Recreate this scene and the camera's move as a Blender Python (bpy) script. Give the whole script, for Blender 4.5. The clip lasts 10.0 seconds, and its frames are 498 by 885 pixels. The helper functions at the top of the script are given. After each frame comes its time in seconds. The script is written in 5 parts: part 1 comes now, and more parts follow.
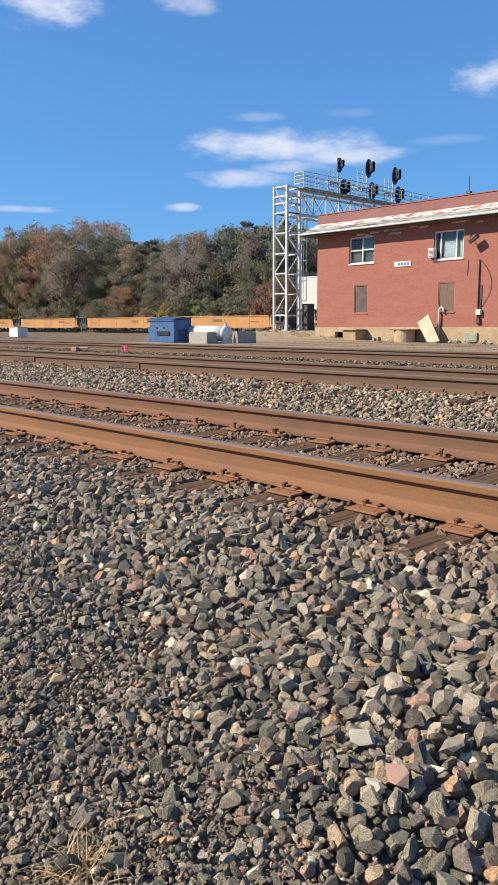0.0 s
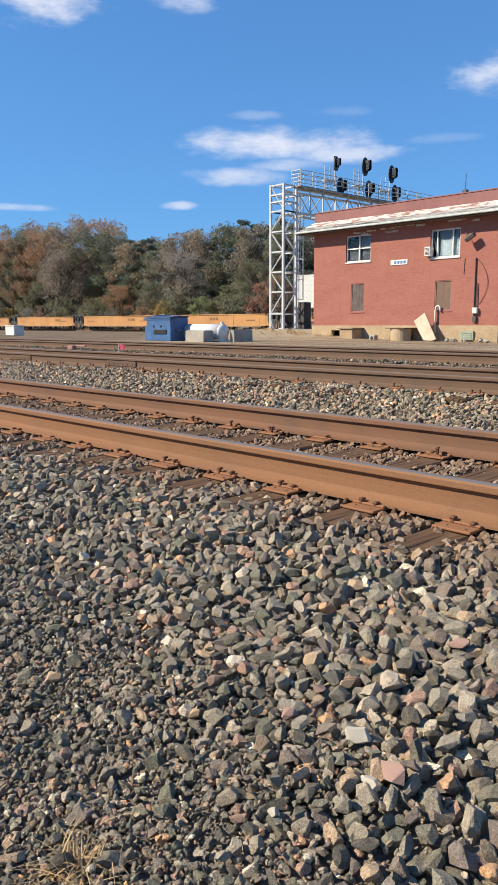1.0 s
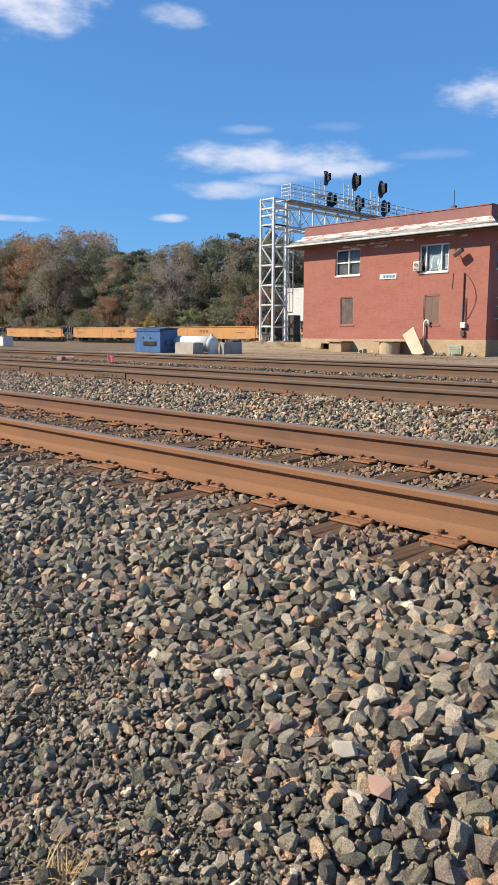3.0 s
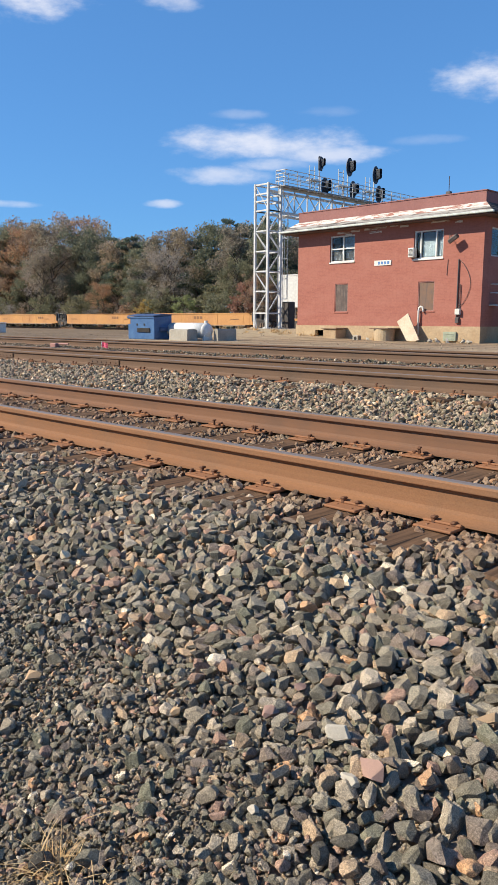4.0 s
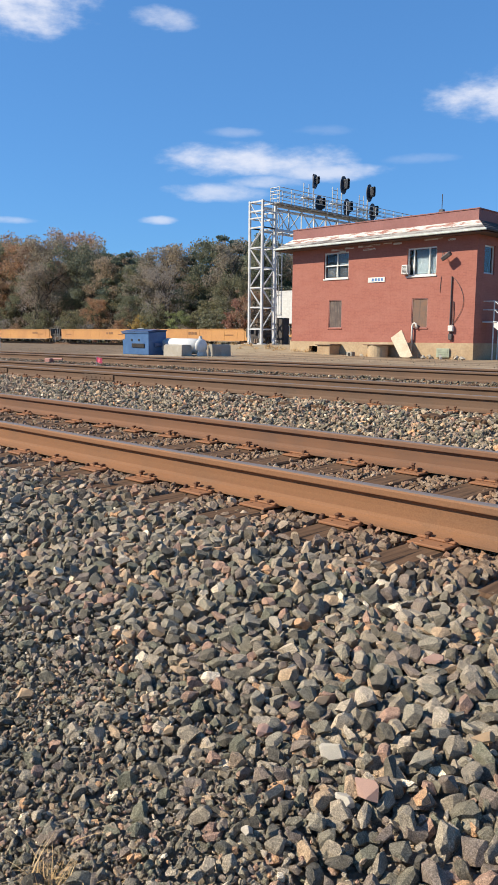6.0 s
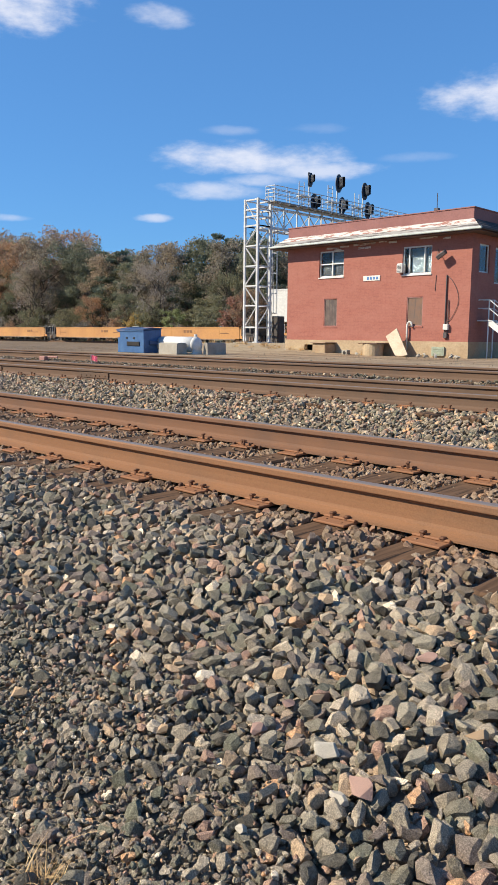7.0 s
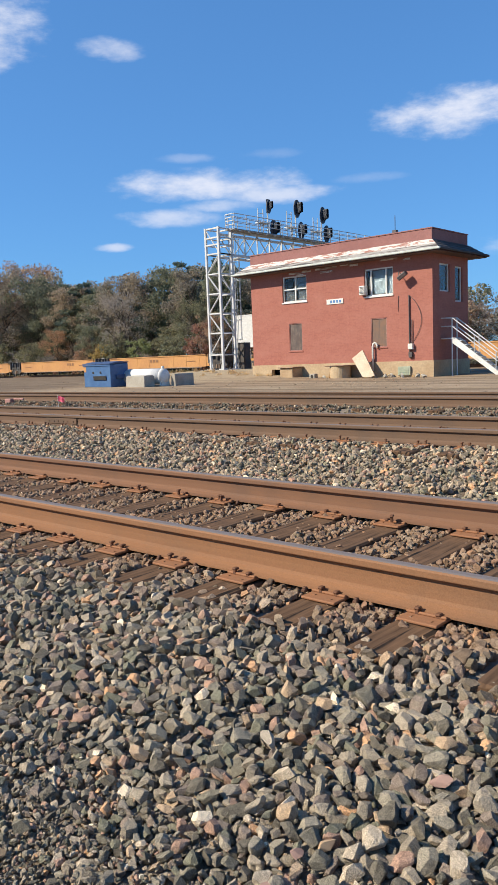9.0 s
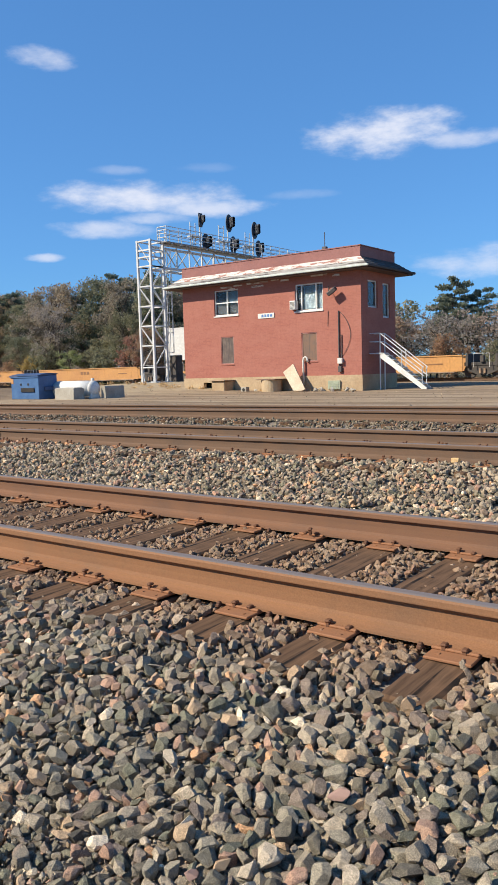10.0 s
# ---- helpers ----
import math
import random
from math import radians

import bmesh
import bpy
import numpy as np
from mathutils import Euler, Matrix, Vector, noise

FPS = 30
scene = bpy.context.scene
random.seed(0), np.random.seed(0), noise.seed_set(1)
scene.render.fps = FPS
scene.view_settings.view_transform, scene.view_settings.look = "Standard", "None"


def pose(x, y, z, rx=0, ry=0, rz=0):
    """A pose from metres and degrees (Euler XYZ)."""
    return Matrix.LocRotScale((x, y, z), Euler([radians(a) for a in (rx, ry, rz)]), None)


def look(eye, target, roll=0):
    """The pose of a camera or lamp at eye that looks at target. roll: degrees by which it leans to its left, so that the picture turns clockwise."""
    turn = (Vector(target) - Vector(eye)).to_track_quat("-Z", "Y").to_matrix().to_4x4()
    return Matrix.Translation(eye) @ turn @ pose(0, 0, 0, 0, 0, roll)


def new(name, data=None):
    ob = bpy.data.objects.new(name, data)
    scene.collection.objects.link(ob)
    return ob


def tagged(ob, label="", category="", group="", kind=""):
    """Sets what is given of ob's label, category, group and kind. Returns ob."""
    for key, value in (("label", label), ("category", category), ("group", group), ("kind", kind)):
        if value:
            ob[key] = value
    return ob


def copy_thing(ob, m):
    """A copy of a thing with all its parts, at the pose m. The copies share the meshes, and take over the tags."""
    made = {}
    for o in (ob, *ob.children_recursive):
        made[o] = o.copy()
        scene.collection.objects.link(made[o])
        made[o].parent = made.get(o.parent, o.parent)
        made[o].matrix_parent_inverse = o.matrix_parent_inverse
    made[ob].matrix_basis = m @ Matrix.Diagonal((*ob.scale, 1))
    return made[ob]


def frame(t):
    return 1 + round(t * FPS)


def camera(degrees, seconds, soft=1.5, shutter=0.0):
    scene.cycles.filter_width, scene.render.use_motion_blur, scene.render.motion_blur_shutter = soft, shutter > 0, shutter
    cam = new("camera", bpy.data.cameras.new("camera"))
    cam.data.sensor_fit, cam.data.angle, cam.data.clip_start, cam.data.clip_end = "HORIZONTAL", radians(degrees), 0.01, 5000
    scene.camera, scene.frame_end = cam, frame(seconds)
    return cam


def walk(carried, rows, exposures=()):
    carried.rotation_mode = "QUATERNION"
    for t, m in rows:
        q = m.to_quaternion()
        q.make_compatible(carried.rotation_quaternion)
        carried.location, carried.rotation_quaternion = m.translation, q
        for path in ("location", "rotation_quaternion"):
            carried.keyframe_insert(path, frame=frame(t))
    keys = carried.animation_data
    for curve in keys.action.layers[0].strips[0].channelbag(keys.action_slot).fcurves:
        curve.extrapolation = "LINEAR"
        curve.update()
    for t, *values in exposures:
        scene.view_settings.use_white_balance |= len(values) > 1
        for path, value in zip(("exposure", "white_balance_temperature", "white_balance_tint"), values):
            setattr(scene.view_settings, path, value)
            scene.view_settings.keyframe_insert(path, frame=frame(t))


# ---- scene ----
cam = camera(36.3, 10.0, 1.1)
PATH = [
    (0, (2.207, -3.063, 0.918), (0.772, -1.704, 0.611), -0.2),
    (0.5, (2.207, -3.059, 0.915), (0.773, -1.7, 0.607), -0.3),
    (1, (2.207, -3.059, 0.915), (0.778, -1.694, 0.604), -0.2),
    (1.5, (2.211, -3.065, 0.916), (0.788, -1.692, 0.623), -0.2),
    (2, (2.208, -3.063, 0.915), (0.786, -1.683, 0.644), 0.0),
    (2.5, (2.21, -3.063, 0.918), (0.793, -1.678, 0.65), 0.2),
    (4, (2.212, -3.059, 0.914), (0.814, -1.663, 0.601), 0.3),
    (4.5, (2.208, -3.055, 0.911), (0.821, -1.648, 0.6), 0.2),
    (5, (2.214, -3.061, 0.916), (0.827, -1.652, 0.615), 0.3),
    (6.5, (2.209, -3.059, 0.917), (0.818, -1.647, 0.651), 0.5),
    (7, (2.21, -3.057, 0.917), (0.828, -1.637, 0.64), 0.6),
    (7.5, (2.184, -3.024, 0.939), (0.8, -1.616, 0.617), 0.5),
    (7.7, (2.16, -2.998, 0.995), (0.762, -1.599, 0.701), -0.3),
    (7.8, (2.141, -2.981, 1.017), (0.736, -1.582, 0.754), -0.7),
    (8, (2.068, -2.926, 1.068), (0.654, -1.524, 0.879), -1.7),
    (8.2, (2.074, -2.926, 1.125), (0.66, -1.517, 0.994), -3.0),
    (8.3, (2.071, -2.944, 1.128), (0.663, -1.528, 1.009), -3.5),
    (8.5, (2.035, -2.915, 1.134), (0.64, -1.488, 0.998), -3.7),
    (9, (2.051, -2.939, 1.147), (0.72, -1.462, 0.929), -2.2),
    (9.5, (2.081, -2.919, 1.149), (0.828, -1.373, 0.949), -1.2),
    (10, (2.119, -2.871, 1.148), (0.922, -1.28, 0.958), -1.7),
]
walk(cam, [(t, look(eye, target, roll)) for t, eye, target, roll in PATH])

# World axes: x along the tracks, y away from the viewer's side, z up. Near rail at y = 0, tie tops of the near track at z = 0.

# ---- daylight ----
SUN_AZ, SUN_EL = radians(218), radians(37)
world = bpy.data.worlds.new("sky")
scene.world = world
world.use_nodes = True
wn, wl = world.node_tree.nodes, world.node_tree.links
wn.clear()


def wnode(kind):
    return wn.new(kind)


def wmath(op, a, b=0.0, c=0.0):
    n = wnode("ShaderNodeMath")
    n.operation = op
    for k, v in enumerate((a, b, c)):
        if isinstance(v, (int, float)):
            n.inputs[k].default_value = v
        else:
            wl.new(v, n.inputs[k])
    return n.outputs[0]


sky = wnode("ShaderNodeTexSky")
sky.sky_type, sky.sun_disc = "NISHITA", False
sky.sun_elevation, sky.sun_rotation = SUN_EL, SUN_AZ
sky.air_density, sky.dust_density, sky.ozone_density = 1.0, 0.1, 2.2
coord = wnode("ShaderNodeTexCoord")
xyz = wnode("ShaderNodeSeparateXYZ")
wl.new(coord.outputs["Generated"], xyz.inputs[0])
azimuth = wmath("MULTIPLY", wmath("ARCTAN2", xyz.outputs[0], xyz.outputs[1]), 57.2958)
height = wmath("MULTIPLY", wmath("ARCSINE", xyz.outputs[2]), 57.2958)
uv = wnode("ShaderNodeCombineXYZ")
wl.new(azimuth, uv.inputs[0])
wl.new(wmath("MULTIPLY", height, 2.4), uv.inputs[1])
wisp = wnode("ShaderNodeTexNoise")
wisp.inputs["Scale"].default_value, wisp.inputs["Detail"].default_value = 0.30, 7.0
wisp.inputs["Roughness"].default_value = 0.58
wl.new(uv.outputs[0], wisp.inputs["Vector"])
ragged = wmath("MULTIPLY", wmath("SUBTRACT", wisp.outputs[0], 0.5), 2.4)
# azimuth, elevation, half width, half height, density
CLOUDS = [(-44.6, 12.55, 8.6, 1.3, 1.05), (-39.3, 11.75, 5.6, 0.75, 0.85), (-46.9, 10.35, 4.4, 0.75, 0.75), (-43.4, 11.1, 3.4, 0.6, 0.7),
          (-45.6, 14.35, 2.2, 0.4, 0.3), (-39.6, 14.5, 2.8, 0.4, 0.16), (-60.4, 22.3, 5.4, 3.2, 1.15), (-50.9, 21.15, 2.6, 0.85, 0.75),
          (-26.6, 16.3, 6.0, 1.75, 1.15), (-21.0, 15.4, 4.2, 0.75, 0.7), (-51.3, 8.35, 1.6, 0.36, 0.75), (-62.4, 8.0, 2.6, 0.32, 0.6),
          (-18.5, 7.2, 7.4, 1.3, 0.75), (-32.6, 12.5, 3.4, 0.4, 0.2)]
cover = None
for a0, e0, da, de, dense in CLOUDS:
    u = wmath("DIVIDE", wmath("SUBTRACT", azimuth, a0), da)
    v = wmath("DIVIDE", wmath("SUBTRACT", height, e0), de)
    r = wmath("ADD", wmath("MULTIPLY", u, u), wmath("MULTIPLY", v, v))
    m = wmath("ADD", wmath("SUBTRACT", 0.75, r), ragged)
    ramp = wnode("ShaderNodeMapRange")
    ramp.interpolation_type = "SMOOTHSTEP"
    wl.new(m, ramp.inputs[0])
    ramp.inputs[1].default_value, ramp.inputs[2].default_value, ramp.inputs[4].default_value = -0.25, 1.15, 0.85 * dense
    cover = ramp.outputs[0] if cover is None else wmath("MAXIMUM", cover, ramp.outputs[0])
SKY = 0.094
even = wnode("ShaderNodeGamma")
wl.new(sky.outputs[0], even.inputs[0])
even.inputs[1].default_value = 0.55
tint = wnode("ShaderNodeMixRGB")
tint.blend_type = "MULTIPLY"
tint.inputs[0].default_value = 1.0
wl.new(even.outputs[0], tint.inputs[1])
tint.inputs[2].default_value = (0.66, 1.42, 2.45, 1)
blend = wnode("ShaderNodeMixRGB")
wl.new(cover, blend.inputs[0])
wl.new(tint.outputs[0], blend.inputs[1])
blend.inputs[2].default_value = (6.6, 6.8, 7.6, 1)
back = wnode("ShaderNodeBackground")
back.inputs[1].default_value = SKY
wl.new(blend.outputs[0], back.inputs[0])
wl.new(back.outputs[0], wnode("ShaderNodeOutputWorld").inputs[0])

sun = new("sun", bpy.data.lights.new("sun", "SUN"))
sun.data.energy, sun.data.angle, sun.data.color = 5.3, radians(0.55), (1.0, 0.895, 0.72)
to_sun = Vector((math.sin(SUN_AZ) * math.cos(SUN_EL), math.cos(SUN_AZ) * math.cos(SUN_EL), math.sin(SUN_EL)))
sun.matrix_world = look(to_sun * 50, (0, 0, 0))
scene.view_settings.exposure = 0.48

# ---- materials ----
rng = np.random.default_rng(7)


class Mat:
    """A small wrapper that builds node materials."""

    def __init__(self, name, rough=0.8, metal=0.0):
        self.m = bpy.data.materials.new(name)
        self.m.use_nodes = True
        self.n, self.l = self.m.node_tree.nodes, self.m.node_tree.links
        self.b = self.n["Principled BSDF"]
        self.b.inputs["Roughness"].default_value = rough
        self.b.inputs["Metallic"].default_value = metal
        if rough >= 0.8:
            self.b.inputs["Specular IOR Level"].default_value = 0.2
        self.tc = self.n.new("ShaderNodeTexCoord")

    def link(self, a, b):
        self.l.new(a, b)

    def mapped(self, scale, source="Object"):
        n = self.n.new("ShaderNodeMapping")
        n.inputs["Scale"].default_value = scale
        self.link(self.tc.outputs[source], n.inputs["Vector"])
        return n.outputs[0]

    def noise(self, scale, detail=4.0, rough=0.55, vector=None):
        n = self.n.new("ShaderNodeTexNoise")
        n.inputs["Scale"].default_value, n.inputs["Detail"].default_value, n.inputs["Roughness"].default_value = scale, detail, rough
        self.link(vector or self.tc.outputs["Object"], n.inputs["Vector"])
        return n.outputs[0]

    def ramp(self, value, stops, constant=False):
        n = self.n.new("ShaderNodeValToRGB")
        n.color_ramp.interpolation = "CONSTANT" if constant else "LINEAR"
        while len(n.color_ramp.elements) < len(stops):
            n.color_ramp.elements.new(0.5)
        for e, (p, c) in zip(n.color_ramp.elements, stops):
            e.position = p
            e.color = (c, c, c, 1) if isinstance(c, (int, float)) else (*c, 1)
        self.link(value, n.inputs[0])
        return n.outputs[0]

    def mix(self, f, a, b, how="MIX"):
        n = self.n.new("ShaderNodeMixRGB")
        n.blend_type = how
        for k, v in enumerate((f, a, b)):
            if isinstance(v, (int, float)):
                n.inputs[k].default_value = v if k == 0 else (v, v, v, 1)
            elif isinstance(v, tuple):
                n.inputs[k].default_value = (*v, 1)
            else:
                self.link(v, n.inputs[k])
        return n.outputs[0]

    def color(self, out):
        self.link(out, self.b.inputs["Base Color"])
        return self

    def bump(self, value, strength=0.4, distance=0.01):
        n = self.n.new("ShaderNodeBump")
        n.inputs["Strength"].default_value, n.inputs["Distance"].default_value = strength, distance
        self.link(value, n.inputs["Height"])
        self.link(n.outputs[0], self.b.inputs["Normal"])
        return self

    def roughness(self, value, low, high):
        self.link(self.ramp(value, [(0.3, low), (0.7, high)]), self.b.inputs["Roughness"])
        return self


def plain(name, c1, c2, scale=3.0, fine=40.0, rough=0.75, metal=0.0, bump=0.25, distance=0.004):
    """Paint or mineral with large stains and fine grain."""
    k = Mat(name, rough, metal)
    big, small = k.noise(scale, 5), k.noise(fine, 3)
    col = k.mix(k.ramp(big, [(0.35, 0.0), (0.65, 1.0)]), c1, c2)
    col = k.mix(0.35, col, k.ramp(small, [(0.3, 0.55), (0.7, 1.25)]), "MULTIPLY")
    k.color(col).bump(small, bump, distance)
    return k.m


STONE_STOPS = [(0.0, (0.105, 0.10, 0.083)), (0.13, (0.225, 0.205, 0.165)), (0.27, (0.15, 0.146, 0.117)), (0.39, (0.30, 0.272, 0.22)),
               (0.50, (0.175, 0.15, 0.13)), (0.62, (0.235, 0.225, 0.185)), (0.73, (0.31, 0.212, 0.165)), (0.80, (0.145, 0.152, 0.117)),
               (0.885, (0.35, 0.272, 0.19)), (0.93, (0.40, 0.36, 0.29)), (0.962, (0.46, 0.29, 0.17)), (0.983, (0.66, 0.60, 0.48))]


def stone_material(name, single=False, gain=1.0, rust=True, warm=1.0):
    k = Mat(name, 0.82)
    if single:
        rnd = k.n.new("ShaderNodeObjectInfo").outputs["Random"]
    else:
        rnd = k.n.new("ShaderNodeNewGeometry").outputs["Random Per Island"]
    where = k.n.new("ShaderNodeNewGeometry").outputs["Position"]
    col = k.ramp(rnd, [(p, (gain * 1.33 * warm * c[0], gain * 1.205 * c[1], gain * 1.085 / warm * c[2])) for p, c in STONE_STOPS], constant=True)
    speck = k.noise(330.0, 3, 0.7, where)
    patch = k.noise(26.0, 4, 0.6, where)
    col = k.mix(0.7, col, k.ramp(speck, [(0.36, 0.34), (0.5, 0.85), (0.64, 1.75)]), "MULTIPLY")
    col = k.mix(k.ramp(patch, [(0.45, 0.0), (0.75, 0.45)]), col, (0.215, 0.185, 0.14))
    if rust:
        # brake and rail dust settled along the rails of the near track
        sep = k.n.new("ShaderNodeSeparateXYZ")
        k.link(where, sep.inputs[0])
        near = k.n.new("ShaderNodeMapRange")
        near.inputs[1].default_value, near.inputs[2].default_value = -0.75, -0.12
        k.link(sep.outputs[1], near.inputs[0])
        off = k.n.new("ShaderNodeMapRange")
        off.inputs[1].default_value, off.inputs[2].default_value = 2.3, 1.7
        k.link(sep.outputs[1], off.inputs[0])
        dust = k.mix(1.0, near.outputs[0], off.outputs[0], "MULTIPLY")
        dust = k.mix(1.0, dust, k.ramp(k.noise(7.0, 4, 0.6, where), [(0.3, 0.3), (0.7, 0.85)]), "MULTIPLY")
        col = k.mix(dust, col, (0.25, 0.135, 0.075))
    vein = k.noise(52.0, 5, 0.7, where)
    col = k.mix(0.55, col, k.ramp(vein, [(0.34, 0.55), (0.52, 1.0), (0.68, 1.4)]), "MULTIPLY")
    k.color(col).bump(k.mix(0.5, k.noise(75.0, 6, 0.75, where), vein), 1.0, 0.013)
    return k.m


M_STONE = stone_material("crushed_stone")
M_STONE_ONE = stone_material("crushed_stone_single", single=True)
M_STONE_PALE = stone_material("pale_crushed_stone", gain=1.12, warm=1.06)
M_STONE_BROWN = stone_material("dusty_stone", gain=0.72, rust=False, warm=1.05)


def rust_material(name, c1, c2, c3):
    k = Mat(name, 0.75)
    k.b.inputs["Specular IOR Level"].default_value = 0.2
    streak = k.noise(1.0, 5, 0.6, k.mapped((0.6, 9.0, 26.0)))
    grain = k.noise(150.0, 3, 0.6)
    blot = k.noise(2.1, 5, 0.6)
    col = k.mix(k.ramp(streak, [(0.3, 0.0), (0.7, 1.0)]), c1, c2)
    col = k.mix(k.ramp(blot, [(0.48, 0.0), (0.72, 0.7)]), col, c3)
    col = k.mix(0.4, col, k.ramp(grain, [(0.3, 0.6), (0.7, 1.25)]), "MULTIPLY")
    k.color(col).bump(grain, 0.2, 0.001)
    return k.m


M_RUST = rust_material("rusted_rail_steel", (0.255, 0.127, 0.063), (0.215, 0.106, 0.053), (0.185, 0.104, 0.06))
M_RUST_FAR = rust_material("brown_rust", (0.20, 0.103, 0.059), (0.165, 0.087, 0.052), (0.135, 0.08, 0.055))
M_RUST_DULL = rust_material("dull_brown_rail_steel", (0.155, 0.094, 0.06), (0.13, 0.08, 0.052), (0.105, 0.072, 0.052))
M_PLATE = rust_material("orange_rust", (0.32, 0.148, 0.07), (0.265, 0.117, 0.055), (0.22, 0.115, 0.065))
M_SPIKE = rust_material("dark_rust", (0.16, 0.075, 0.04), (0.11, 0.055, 0.035), (0.09, 0.05, 0.035))
k = Mat("polished_railhead", 0.55, 0.12)
k.color(k.mix(k.noise(1.0, 4, 0.5, k.mapped((0.4, 60.0, 4.0))), (0.15, 0.118, 0.10), (0.21, 0.17, 0.145)))
M_HEAD = k.m

k = Mat("creosoted_wood", 0.9)
k.b.inputs["Specular IOR Level"].default_value = 0.15
grain = k.noise(1.0, 6, 0.65, k.mapped((38.0, 2.2, 30.0)))
crack = k.noise(1.0, 3, 0.5, k.mapped((17.0, 0.7, 6.0)))
col = k.mix(k.ramp(grain, [(0.3, 0.0), (0.7, 1.0)]), (0.055, 0.032, 0.019), (0.17, 0.10, 0.058))
col = k.mix(k.ramp(crack, [(0.60, 0.0), (0.64, 1.0)]), col, (0.014, 0.011, 0.009))
col = k.mix(k.ramp(k.noise(5.0, 4), [(0.45, 0.0), (0.75, 0.5)]), col, (0.20, 0.11, 0.06))
k.color(col).bump(grain, 0.6, 0.006)
M_TIE = k.m

k = Mat("yard_ground", 0.92)
k.b.inputs["Specular IOR Level"].default_value = 0.08
where = k.n.new("ShaderNodeNewGeometry").outputs["Position"]
sep = k.n.new("ShaderNodeSeparateXYZ")
k.link(where, sep.inputs[0])
big, mid, fine = k.noise(0.16, 5, 0.6, where), k.noise(1.6, 5, 0.65, where), k.noise(28.0, 4, 0.65, where)
dirt = k.mix(k.ramp(big, [(0.35, 0.0), (0.65, 1.0)]), (0.32, 0.23, 0.145), (0.37, 0.285, 0.195))
dirt = k.mix(k.ramp(mid, [(0.45, 0.0), (0.7, 0.7)]), dirt, (0.24, 0.17, 0.11))
drag = k.noise(1.0, 5, 0.65, k.mapped((0.09, 0.75, 1.0)))
dirt = k.mix(k.ramp(drag, [(0.42, 0.0), (0.6, 0.75)]), dirt, (0.165, 0.12, 0.08))
dirt = k.mix(k.ramp(k.noise(1.0, 4, 0.6, k.mapped((0.14, 1.3, 1.0))), [(0.56, 0.0), (0.68, 0.6)]), dirt, (0.46, 0.37, 0.26))
gravel = k.mix(k.ramp(mid, [(0.35, 0.0), (0.65, 1.0)]), (0.15, 0.12, 0.09), (0.23, 0.19, 0.15))
far = k.n.new("ShaderNodeMapRange")
far.inputs[1].default_value, far.inputs[2].default_value = 11.5, 14.5
k.link(sep.outputs[1], far.inputs[0])
col = k.mix(far.outputs[0], gravel, dirt)
cinder = k.n.new("ShaderNodeMapRange")
cinder.inputs[1].default_value, cinder.inputs[2].default_value = -28.5, -33.0
k.link(sep.outputs[0], cinder.inputs[0])
cinders = k.mix(k.ramp(drag, [(0.40, 0.0), (0.62, 1.0)]), (0.125, 0.092, 0.064), (0.22, 0.165, 0.115))
dark = k.mix(1.0, k.mix(1.0, cinder.outputs[0], far.outputs[0], "MULTIPLY"), k.ramp(mid, [(0.3, 0.55), (0.6, 1.0)]), "MULTIPLY")
col = k.mix(dark, col, cinders)
heap = k.n.new("ShaderNodeVectorMath")
heap.operation = "DISTANCE"
k.link(where, heap.inputs[0])
heap.inputs[1].default_value = (-31.2, 32.4, 0.3)
soil = k.mix(0.5, k.mix(1.0, heap.outputs["Value"], 0.1, "MULTIPLY"), k.noise(0.5, 4, 0.6, where))
soil = k.ramp(soil, [(0.56, 0.95), (0.74, 0.0)])
col = k.mix(soil, col, k.mix(k.ramp(mid, [(0.4, 0.0), (0.65, 1.0)]), (0.39, 0.31, 0.205), (0.32, 0.25, 0.16)))
weeds = k.n.new("ShaderNodeMapRange")
weeds.inputs[1].default_value, weeds.inputs[2].default_value = 44.0, 50.0
k.link(sep.outputs[1], weeds.inputs[0])
col = k.mix(weeds.outputs[0], col, k.mix(k.ramp(mid, [(0.4, 0.0), (0.6, 1.0)]), (0.13, 0.12, 0.055), (0.22, 0.17, 0.09)))
col = k.mix(0.6, col, k.ramp(fine, [(0.3, 0.5), (0.7, 1.4)]), "MULTIPLY")
k.color(col).bump(fine, 0.7, 0.03)
M_GROUND = k.m

k = Mat("red_painted_brick", 0.8)
sep = k.n.new("ShaderNodeSeparateXYZ")
k.link(k.tc.outputs["Object"], sep.inputs[0])
add = k.n.new("ShaderNodeMath")
k.link(sep.outputs[0], add.inputs[0])
k.link(sep.outputs[1], add.inputs[1])
flat = k.n.new("ShaderNodeCombineXYZ")
k.link(add.outputs[0], flat.inputs[0])
k.link(sep.outputs[2], flat.inputs[1])
brick = k.n.new("ShaderNodeTexBrick")
k.link(flat.outputs[0], brick.inputs["Vector"])
brick.inputs["Scale"].default_value, brick.inputs["Mortar Size"].default_value = 1.0, 0.006
brick.inputs["Brick Width"].default_value, brick.inputs["Row Height"].default_value = 0.22, 0.075
brick.inputs["Color1"].default_value, brick.inputs["Color2"].default_value = (0.325, 0.124, 0.094, 1), (0.285, 0.108, 0.082, 1)
brick.inputs["Mortar"].default_value = (0.35, 0.134, 0.097, 1)
stain = k.noise(1.0, 5, 0.6, k.mapped((0.5, 0.5, 1.4)))
col = k.mix(k.ramp(stain, [(0.38, 0.0), (0.66, 0.55)]), brick.outputs["Color"], (0.365, 0.156, 0.118))
